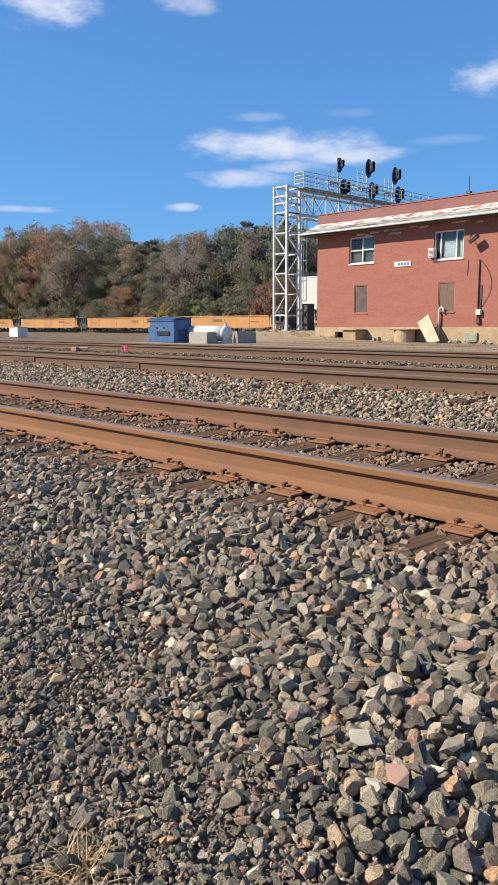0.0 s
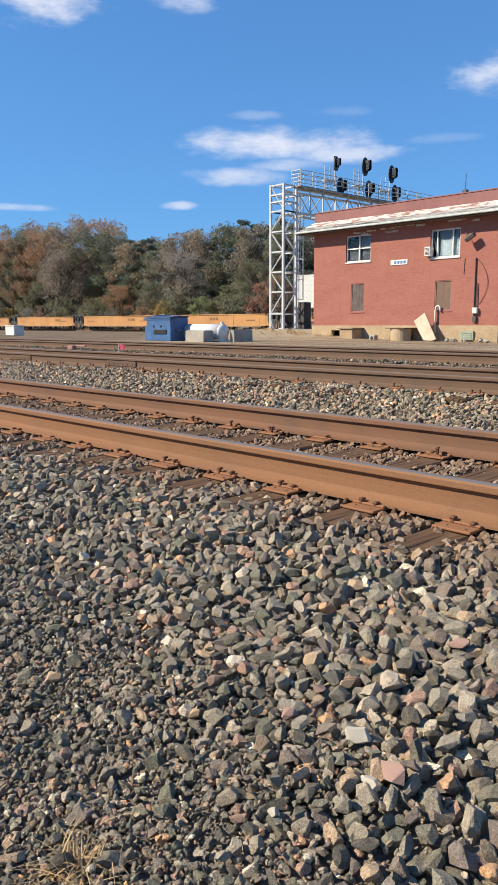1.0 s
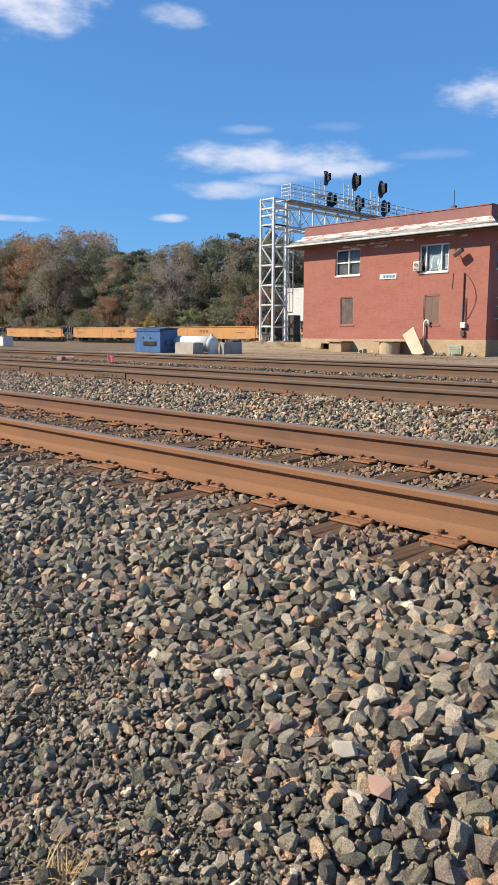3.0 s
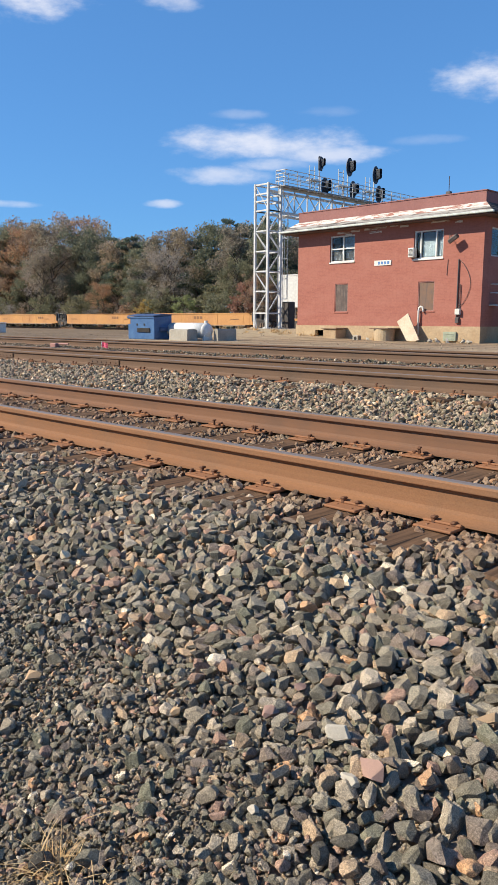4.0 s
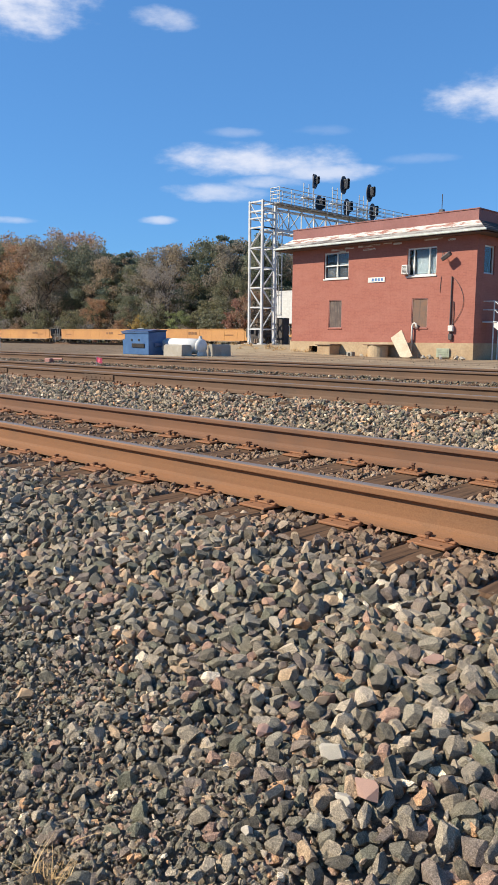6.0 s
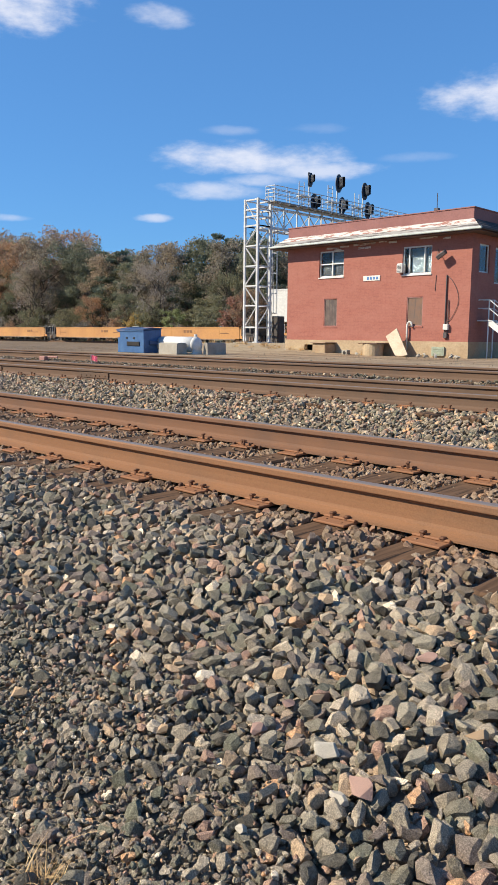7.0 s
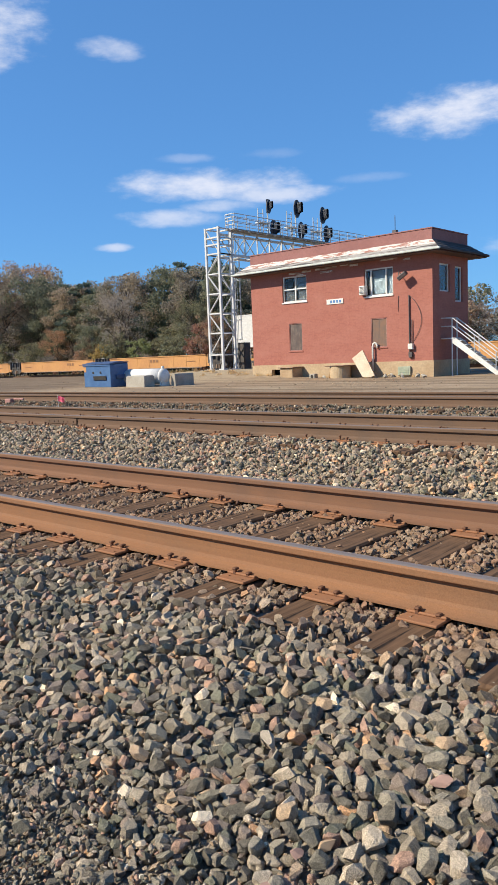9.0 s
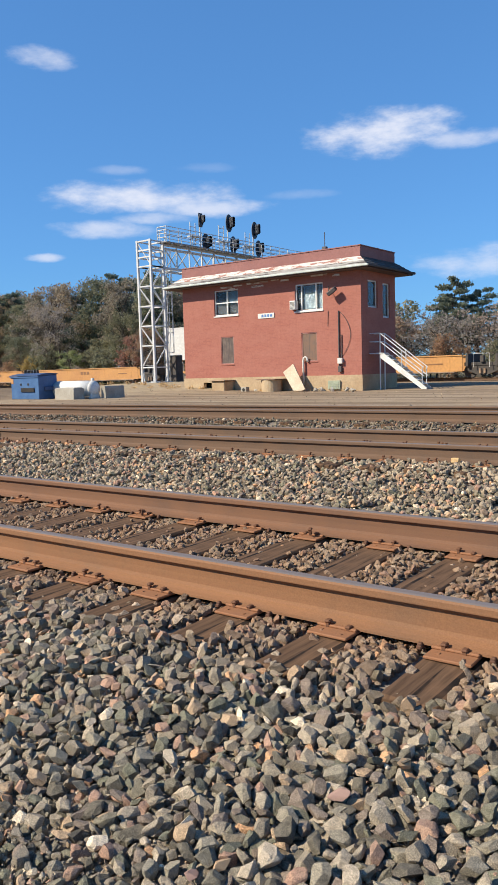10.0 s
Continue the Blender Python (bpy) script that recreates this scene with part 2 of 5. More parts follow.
col = k.mix(k.ramp(k.noise(1.0, 4, 0.6, k.mapped((5.0, 5.0, 0.35))), [(0.55, 0.0), (0.8, 0.35)]), col, (0.255, 0.088, 0.065))
col = k.mix(0.3, col, k.ramp(k.noise(9.0, 5), [(0.3, 0.7), (0.7, 1.2)]), "MULTIPLY")
k.color(col).bump(brick.outputs["Fac"], -0.25, 0.006)
M_BRICK = k.m

k = Mat("peeling_white_paint", 0.8)
flake = k.noise(1.0, 7, 0.7, k.mapped((1.6, 1.6, 8.0)))
col = k.mix(k.ramp(flake, [(0.50, 0.0), (0.54, 1.0)]), (0.60, 0.56, 0.51), (0.32, 0.15, 0.115))
col = k.mix(k.ramp(k.noise(3.0, 5), [(0.45, 0.0), (0.75, 0.5)]), col, (0.38, 0.35, 0.31))
k.color(col).bump(flake, 0.3, 0.01)
M_PEEL = k.m
k = Mat("weathered_roofing", 0.85)
flake = k.noise(1.0, 6, 0.65, k.mapped((0.9, 6.0, 6.0)))
col = k.mix(k.ramp(flake, [(0.46, 0.0), (0.58, 1.0)]), (0.34, 0.32, 0.295), (0.10, 0.088, 0.082))
k.color(col).bump(flake, 0.4, 0.01)
M_ROOFING = k.m
M_PARAPET = plain("faded_maroon_paint", (0.215, 0.085, 0.075), (0.27, 0.115, 0.10), 0.7, 14.0)
M_PLINTH = plain("stained_tan_concrete", (0.47, 0.36, 0.23), (0.36, 0.25, 0.15), 0.9, 12.0, 0.85, 0, 0.5, 0.02)
M_CONCRETE = plain("grey_concrete", (0.42, 0.39, 0.33), (0.31, 0.28, 0.23), 1.3, 20.0, 0.9, 0, 0.5, 0.01)
M_WHITE = plain("aged_white_paint", (0.72, 0.71, 0.67), (0.58, 0.56, 0.51), 1.2, 18.0, 0.6)
M_TRAILER = plain("trailer_white_panel", (0.60, 0.59, 0.55), (0.53, 0.52, 0.485), 0.35, 6.0, 0.5, 0, 0.08)
M_GUTTER = plain("greenish_gutter_paint", (0.56, 0.60, 0.55), (0.42, 0.45, 0.41), 1.4, 20.0, 0.55)
M_SOFFIT = plain("dark_soffit_board", (0.10, 0.07, 0.06), (0.16, 0.10, 0.085), 2.0, 20.0, 0.85)
M_GALV = plain("galvanised_steel", (0.60, 0.60, 0.58), (0.47, 0.475, 0.47), 1.5, 30.0, 0.5, 0.0, 0.1)
# signal black lifted towards blue-grey, distance haze mixed into the colour
M_HAZED_BLACK = plain("hazed_black_signal_paint", (0.042, 0.05, 0.066), (0.058, 0.068, 0.088), 2.0, 30.0, 0.6)
M_GRIME = plain("grimy_black_steel", (0.04, 0.037, 0.035), (0.075, 0.06, 0.05), 2.5, 25.0, 0.75)
M_YELLOW = plain("yellow_orange_car_paint", (0.52, 0.262, 0.082), (0.43, 0.205, 0.07), 0.5, 7.0, 0.7)
M_LETTER = plain("faded_stencil_paint", (0.26, 0.125, 0.05), (0.20, 0.10, 0.045), 2.0, 20.0)
M_BLUE = plain("blue_dumpster_paint", (0.03, 0.092, 0.225), (0.055, 0.135, 0.28), 2.2, 18.0, 0.55)
M_DARKBLUE = plain("dark_blue_lid", (0.03, 0.06, 0.14), (0.045, 0.08, 0.17), 1.6, 18.0, 0.6)
M_PINK = plain("fluorescent_pink_fabric", (0.92, 0.20, 0.30), (0.86, 0.17, 0.26), 8.0, 60.0, 0.8)


def plywood(name, c1, c2, c3):
    """Weathered sheet: blotches, vertical runs of dirt and a worn, paler rim of fibres."""
    k = Mat(name, 0.85)
    col = k.mix(k.ramp(k.noise(3.2, 6, 0.65), [(0.38, 0.0), (0.62, 1.0)]), c1, c2)
    col = k.mix(k.ramp(k.noise(1.0, 5, 0.6, k.mapped((9.0, 9.0, 1.2))), [(0.48, 0.0), (0.66, 0.8)]), col, c3)
    k.color(col).bump(k.noise(30.0, 4), 0.3, 0.004)
    return k.m


M_BOARD = plywood("weathered_grey_plywood", (0.115, 0.088, 0.078), (0.165, 0.13, 0.11), (0.075, 0.068, 0.066))
M_BOARD_TAN = plywood("weathered_tan_plywood", (0.21, 0.125, 0.085), (0.165, 0.115, 0.09), (0.12, 0.095, 0.08))
M_TIN = plain("rusty_tin_sheet", (0.36, 0.24, 0.15), (0.22, 0.15, 0.10), 2.0, 20.0, 0.7)
M_SIGNBLUE = plain("blue_sign_paint", (0.07, 0.17, 0.38), (0.10, 0.21, 0.42), 4.0, 40.0)
M_CREAM = plain("cream_stone", (0.60, 0.50, 0.37), (0.50, 0.40, 0.29), 2.0, 18.0, 0.85)
# near-black that holds the shade of the building's +x end in its colour
M_SHADED_END = plain("shade_darkened_end", (0.05, 0.047, 0.048), (0.085, 0.078, 0.076), 1.2, 18.0, 0.85)
M_GRATING = plain("dark_grating", (0.23, 0.24, 0.26), (0.31, 0.32, 0.34), 1.5, 30.0, 0.6, 0.2)
M_FADED_RED = plain("faded_red_paint", (0.36, 0.18, 0.15), (0.27, 0.13, 0.11), 3.0, 30.0)
M_RUBBER = plain("black_rubber", (0.018, 0.018, 0.018), (0.03, 0.028, 0.026), 3.0, 30.0, 0.8)
M_CABLE = plain("dark_conduit", (0.06, 0.05, 0.05), (0.10, 0.08, 0.075), 3.0, 30.0, 0.6)
M_PALEGREEN = plain("pale_green_metal", (0.33, 0.37, 0.27), (0.26, 0.28, 0.20), 3.0, 25.0, 0.6)
M_STRAW = plain("dry_straw", (0.62, 0.44, 0.23), (0.46, 0.29, 0.13), 30.0, 120.0, 0.8)
M_CURTAIN = plain("pale_blue_blind", (0.20, 0.235, 0.26), (0.165, 0.20, 0.225), 1.0, 12.0, 0.7)
# for added sheets whose grey imitates the panes' dim interior and reflections
M_PANE_GREY = plain("dim_pane_backing", (0.05, 0.05, 0.053), (0.068, 0.068, 0.07), 1.0, 12.0, 0.8)
# near-black colour that also supplies the shade of rooms, openings and pockets
M_DARKROOM = plain("dark_interior", (0.03, 0.028, 0.027), (0.05, 0.045, 0.04), 1.0, 10.0, 0.9)
k = Mat("window_glass", 0.04)
k.b.inputs["Transmission Weight"].default_value = 1.0
k.b.inputs["IOR"].default_value = 1.3
k.b.inputs["Base Color"].default_value = (0.8, 0.87, 0.9, 1)
M_GLASS = k.m


def leaf_material(name, a, b, c):
    k = Mat(name, 0.7)
    isle = k.n.new("ShaderNodeNewGeometry").outputs["Random Per Island"]
    own = k.n.new("ShaderNodeObjectInfo").outputs["Random"]
    col = k.ramp(isle, [(0.0, a), (0.5, b), (1.0, c)])
    col = k.mix(0.7, col, k.ramp(own, [(0.0, (0.75, 0.8, 0.8)), (0.5, (1.0, 1.0, 0.95)), (1.0, (1.25, 1.05, 0.85))]), "MULTIPLY")
    k.color(col)
    leaf = k.n.new("ShaderNodeBsdfTranslucent")
    k.link(col, leaf.inputs[0])
    both = k.n.new("ShaderNodeMixShader")
    both.inputs[0].default_value = 0.5
    k.link(k.b.outputs[0], both.inputs[1])
    k.link(leaf.outputs[0], both.inputs[2])
    k.link(both.outputs[0], k.n["Material Output"].inputs[0])
    return k.m


# tree colours are paled and greyed to stand in for distance haze
L_OLIVE = leaf_material("olive_leaves", (0.15, 0.165, 0.11), (0.225, 0.23, 0.15), (0.33, 0.31, 0.20))
L_RUST = leaf_material("rust_leaves", (0.31, 0.185, 0.13), (0.41, 0.27, 0.18), (0.49, 0.37, 0.25))
L_BROWN = leaf_material("brown_leaves", (0.235, 0.19, 0.15), (0.33, 0.275, 0.205), (0.44, 0.375, 0.28))
L_GREEN = leaf_material("dark_green_needles", (0.105, 0.145, 0.12), (0.15, 0.19, 0.15), (0.20, 0.235, 0.175))
L_GREY = leaf_material("grey_twigs", (0.30, 0.255, 0.23), (0.38, 0.335, 0.30), (0.46, 0.40, 0.355))
L_YELLOW = leaf_material("yellow_leaves", (0.36, 0.27, 0.09), (0.42, 0.32, 0.12), (0.48, 0.37, 0.16))
L_FRESH = leaf_material("fresh_green_leaves", (0.17, 0.23, 0.11), (0.23, 0.29, 0.15), (0.31, 0.36, 0.21))
L_RED = leaf_material("dull_red_leaves", (0.30, 0.14, 0.11), (0.36, 0.19, 0.14), (0.42, 0.26, 0.19))
M_BARK = plain("grey_bark", (0.13, 0.11, 0.09), (0.085, 0.07, 0.058), 3.0, 20.0, 0.9, 0, 0.5, 0.02)


# ---- mesh helpers ----
def finish(name, bm, material, parent=None, label="", smooth=False):
    me = bpy.data.meshes.new(name)
    bm.normal_update()
    bm.to_mesh(me)
    bm.free()
    for m in material if isinstance(material, (list, tuple)) else [material]:
        me.materials.append(m)
    if smooth:
        me.polygons.foreach_set("use_smooth", [True] * len(me.polygons))
    ob = new(name, me)
    ob.parent = parent
    if label:
        tagged(ob, label)
    return ob


def part(name, bm, material, parent, label="", smooth=False):
    return finish(name, bm, material, parent, label, smooth)


def thing(name, label, category, group="", at=None):
    ob = new(name)
    ob.empty_display_size = 0.2
    if at is not None:
        ob.matrix_world = at
    return tagged(ob, label, category, group)


def box(bm, lo, hi, bevel=0.0, m=None):
    """A box between two corners, with bevelled edges."""
    lo, hi = Vector(lo), Vector(hi)
    mid, size = (lo + hi) / 2, hi - lo
    made = bmesh.ops.create_cube(bm, size=1.0, matrix=Matrix.Translation(mid) @ Matrix.Diagonal((*size, 1)))
    vs = made["verts"]
    if bevel > 0:
        es = list({e for v in vs for e in v.link_edges})
        made = bmesh.ops.bevel(bm, geom=es, offset=bevel, segments=1, affect="EDGES", profile=0.5)
        vs = list({v for f in made["faces"] for v in f.verts} | {v for v in vs if v.is_valid})
    if m is not None:
        bmesh.ops.transform(bm, matrix=m, verts=[v for v in vs if v.is_valid])
    return bm


def one_box(lo, hi, bevel=0.0, m=None):
    return box(bmesh.new(), lo, hi, bevel, m)


def bar(bm, p, q, r=0.03, sides=8, r2=None):
    """A round bar from p to q."""
    p, q = Vector(p), Vector(q)
    d = q - p
    turn = d.to_track_quat("Z", "Y").to_matrix().to_4x4()
    bmesh.ops.create_cone(bm, cap_ends=True, segments=sides, radius1=r, radius2=r if r2 is None else r2, depth=d.length,
                          matrix=Matrix.Translation((p + q) / 2) @ turn)
    return bm


def one_bar(p, q, r=0.03, sides=8):
    return bar(bmesh.new(), p, q, r, sides)


def tube(points, r=0.02, sides=6):
    """One connected round tube through the points."""
    bm = bmesh.new()
    pts = [Vector(p) for p in points]
    rings = []
    for i, p in enumerate(pts):
        d = (pts[min(i + 1, len(pts) - 1)] - pts[max(i - 1, 0)]).normalized()
        q = d.to_track_quat("Z", "Y")
        rings.append([bm.verts.new(p + q @ Vector((r * math.cos(6.2832 * k / sides), r * math.sin(6.2832 * k / sides), 0))) for k in range(sides)])
    for one, two in zip(rings, rings[1:]):
        shift = min(range(sides), key=lambda s: (one[0].co - two[s].co).length)
        for k in range(sides):
            bm.faces.new((one[k], one[(k + 1) % sides], two[(k + 1 + shift) % sides], two[(k + shift) % sides]))
    bm.faces.new(rings[0])
    bm.faces.new(rings[-1])
    bmesh.ops.recalc_face_normals(bm, faces=bm.faces)
    return bm


def prism(points, axis, a, b):
    """Extrudes a closed outline between a and b along 'x' (points are y, z) or 'y' (points are x, z)."""
    bm = bmesh.new()
    put = (lambda u, v, w: (w, u, v)) if axis == "x" else (lambda u, v, w: (u, w, v))
    one = [bm.verts.new(put(u, v, a)) for u, v in points]
    two = [bm.verts.new(put(u, v, b)) for u, v in points]
    n = len(points)
    bm.faces.new(one)
    bm.faces.new(two)
    for i in range(n):
        bm.faces.new((one[i], one[(i + 1) % n], two[(i + 1) % n], two[i]))
    bmesh.ops.recalc_face_normals(bm, faces=bm.faces)
    return bm


def quick_mesh(name, verts, tris, material, normals_flat=True):
    """One mesh out of arrays of vertices and triangles."""
    me = bpy.data.meshes.new(name)
    me.vertices.add(len(verts))
    me.vertices.foreach_set("co", np.ascontiguousarray(verts, dtype=np.float32).ravel())
    n = len(tris)
    me.loops.add(n * 3)
    me.loops.foreach_set("vertex_index", np.ascontiguousarray(tris, dtype=np.int32).ravel())
    me.polygons.add(n)
    me.polygons.foreach_set("loop_start", np.arange(0, n * 3, 3, dtype=np.int32))
    me.update(calc_edges=True)
    me.shade_flat()
    me.materials.append(material)
    return me


# ---- ground ----
PROFILE_Y = [-3000, -6, -3.2, -2.5, -2.0, -1.5, -0.9, -0.5, -0.15, 1.65, 2.1, 2.8, 3.5, 4.0, 4.3, 6.5, 6.9, 7.6, 8.6, 9.0, 11.2, 12.2, 13.5, 20, 30, 33, 38, 3000]
PROFILE_Z = [-0.4, -0.36, -0.30, -0.22, -0.135, -0.085, -0.035, -0.012, -0.018, -0.018, -0.04, -0.09, -0.03, 0.04, 0.085, 0.09, 0.05, 0.02, 0.07, 0.155, 0.155, 0.06, 0.03, 0.05, -0.02, 0.02, 0.06, 0.06]



def ground_z(x, y):
    x, y = np.asarray(x, float), np.asarray(y, float)
    z = np.interp(y, PROFILE_Y, PROFILE_Z)
    mound = np.exp(-(((x + 32.4) / 7.2) ** 2) - ((y - 33.6) / 7.4) ** 2)
    z = z + 0.47 * np.minimum(1.0, 1.25 * mound) * np.clip((42.0 - y) / 4.0, 0.0, 1.0)
    return z


def rough(x, y):
    level = 1 - np.exp(-(((np.asarray(y) - 0.75) / 1.35) ** 8))
    return level * (0.018 * np.sin(3.1 * x + 1.7 * y) * np.sin(2.3 * y - 0.9 * x) + 0.010 * np.sin(8.7 * x - 5.1 * y))


gx = np.concatenate([[-3000, -900, -300, -200, -140], np.arange(-100, -44, 4), np.arange(-44, -12, 0.6), np.arange(-12, 6.1, 0.3), [10, 20, 60, 200, 900, 3000]])
gy = np.concatenate([[-3000, -600, -100, -30, -10, -6, -4.5], np.arange(-3.4, 14, 0.2), np.arange(14, 46, 0.9), [50, 60, 90, 140, 300, 900, 3000]])
GX, GY = np.meshgrid(gx, gy)
GZ = ground_z(GX, GY) + np.where((GY > -4) & (GY < 14), rough(GX, GY), 0) - 0.012
gv = np.stack([GX, GY, GZ], -1).reshape(-1, 3)
nx = len(gx)
ii, jj = np.meshgrid(np.arange(nx - 1), np.arange(len(gy) - 1))
a = (jj * nx + ii).ravel()
gt = np.concatenate([np.stack([a, a + 1, a + nx + 1], 1), np.stack([a, a + nx + 1, a + nx], 1)])
ground = new("ground", quick_mesh("ground", gv, gt, M_GROUND))
tagged(ground, "brown-grey dirt and gravel yard ground running to the trees", "ground", kind="structure")

# ---- railway tracks ----
RAIL_OUTLINE = [(-0.076, 0.0), (-0.076, 0.011), (-0.045, 0.019), (-0.016, 0.032), (-0.010, 0.05), (-0.0088, 0.09), (-0.010, 0.128), (-0.018, 0.140),
                (-0.036, 0.147), (-0.037, 0.152), (-0.037, 0.174), (-0.031, 0.183), (-0.020, 0.186), (0.020, 0.186), (0.031, 0.183), (0.037, 0.174),
                (0.037, 0.152), (0.036, 0.147), (0.018, 0.140), (0.010, 0.128), (0.0088, 0.09), (0.010, 0.05), (0.016, 0.032), (0.045, 0.019), (0.076, 0.011), (0.076, 0.0)]


def rail_part(track, y, z, x0, x1, body):
    bm = prism([(y + u, z + v) for u, v in RAIL_OUTLINE], "x", x0, x1)
    top = z + 0.182
    for f in bm.faces:
        if abs(f.normal.x) < 0.5 and min(v.co.z for v in f.verts) > top:
            f.material_index = 1
    return part("rail", bm, [body, M_HEAD], track, "rusted steel rail with a worn shiny head")


def tie_mesh():
    bm = one_box((-0.115, -0.56, -0.17), (0.115, 2.07, 0.0), 0.012)
    me = bpy.data.meshes.new("tie")
    for v in bm.verts:
        v.co += Vector((0.006 * math.sin(9 * v.co.y), 0, 0.004 * math.sin(5 * v.co.y + 20 * v.co.x)))
    bm.to_mesh(me)
    bm.free()
    me.materials.append(M_TIE)
    return me


def plate_mesh(material, bevel=0.004):
    bm = bmesh.new()
    box(bm, (-0.098, -0.185, 0.0), (0.098, 0.185, 0.014), bevel)
    box(bm, (-0.098, -0.100, 0.0135), (0.098, -0.078, 0.026), bevel)
    box(bm, (-0.098, 0.078, 0.0135), (0.098, 0.100, 0.026), bevel)
    for px, py in ((-0.055, -0.135), (0.05, -0.15), (-0.055, 0.135)):
        box(bm, (px - 0.009, py - 0.009, 0.012), (px + 0.009, py + 0.009, 0.0165), 0.0)
    me = bpy.data.meshes.new("tie_plate")
    bm.to_mesh(me)
    bm.free()
    me.materials.append(material)
    return me


def spike_mesh():
    """Cut spike: square shank, offset oval head that laps the rail base."""
    bm = bmesh.new()
    box(bm, (-0.009, -0.009, -0.02), (0.009, 0.009, 0.016), 0.002)
    box(bm, (-0.014, -0.014, 0.014), (0.014, 0.022, 0.027), 0.005)
    me = bpy.data.meshes.new("spike")
    bm.to_mesh(me)
    bm.free()
    me.materials.append(M_SPIKE)
    return me


def anchor_mesh():
    """Spring rail anchor: a bent clip gripping the rail base beside the tie."""
    bm = bmesh.new()
    box(bm, (-0.012, -0.100, -0.012), (0.012, 0.090, 0.006), 0.004)
    box(bm, (-0.011, -0.094, -0.008), (0.011, -0.070, 0.016), 0.005)
    box(bm, (-0.012, 0.066, -0.004), (0.012, 0.092, 0.030), 0.005)
    me = bpy.data.meshes.new("rail_anchor")
    bm.to_mesh(me)
    bm.free()
    me.materials.append(M_SPIKE)
    return me


TIE, PLATE, PLATE_DULL, SPIKE, ANCHOR = tie_mesh(), plate_mesh(M_PLATE), plate_mesh(M_RUST_DULL, 0.0), spike_mesh(), anchor_mesh()
PITCH, FIRST = 0.525, -0.06


def lay(mesh_data, parent, x, y, z, rz=0.0, tilt=0.0):
    ob = new(mesh_data.name.split(".")[0], mesh_data)
    ob.parent = parent
    ob.matrix_world = pose(x, y, z, tilt, 0, rz)
    return ob


def build_track(label, y, z, body, plate, k0, k1, x0=-160, x1=60, spikes=True, proud=0.0):
    """A track with its near rail at y and tie tops at z; ties numbered k0 to k1 along x."""
    track = thing("railway_track", label, "railway track", "parallel railway tracks")
    for off in (0.0, 1.509):
        rail_part(track, y + off, z + 0.02, x0, x1, M_RUST_FAR if off and body is M_RUST else body)
    r = random.Random(int(y * 10) + 3)
    for n in range(k0, k1):
        x = FIRST + n * PITCH + r.uniform(-0.02, 0.02)
        lay(TIE, track, x, y, z, r.uniform(-1.2, 1.2))
        for off in (0.0, 1.509):
            lay(plate, track, x, y + off, z + 0.006, r.uniform(-1, 1))
            if spikes:
                lay(SPIKE, track, x + 0.05 + r.uniform(-0.01, 0.01), y + off - 0.092, z + 0.014 + proud + r.uniform(0, 0.012))
                if r.random() < 0.8:
                    lay(SPIKE, track, x - 0.045, y + off - 0.092, z + 0.014 + proud + r.uniform(0, 0.02))
                lay(SPIKE, track, x - 0.05, y + off + 0.092, z + 0.014, 180)
                if off and r.random() < 0.35:
                    lay(SPIKE, track, x + 0.02, y + off - 0.135, z + 0.03 + r.uniform(0, 0.03), r.uniform(-40, 40), r.uniform(-12, 12))
            if n % 2 == 0 and spikes:
                lay(ANCHOR, track, x - 0.15, y + off, z + 0.014)
                lay(ANCHOR, track, x + 0.15, y + off, z + 0.014)
    return track


track_near = build_track("near track of rusty orange rails spiked to dark wooden ties", 0.0, 0.0, M_RUST, PLATE, -60, 24)
track_mid = build_track("middle track of dull brown rails on buried wooden ties", 4.68, 0.105, M_RUST_DULL, PLATE, -70, 20, proud=0.022)
track_far = build_track("far track of brown rails beside the dirt yard", 9.35, 0.155, M_RUST_DULL, PLATE_DULL, -110, 20, spikes=False)
back_track = build_track("rear track carrying the freight train", 43.95, 0.045, M_RUST_DULL, PLATE_DULL, -175, -10, x0=-400, x1=200, spikes=False)
for x in (-9.15, -12.9):
    bm = bmesh.new()
    box(bm, (x - 0.45, 4.68 - 0.032, 0.16), (x + 0.45, 4.68 - 0.013, 0.255), 0.006)
    for q in (-0.36, -0.2, -0.07, 0.07, 0.2, 0.36):
        bar(bm, (x + q, 4.68 - 0.042, 0.205), (x + q, 4.68 - 0.02, 0.205), 0.012, 6)
    part("joint_bar", bm, M_RUST_DULL, track_mid, "bolted joint bar on the rail")

# ---- crushed stone ballast ----


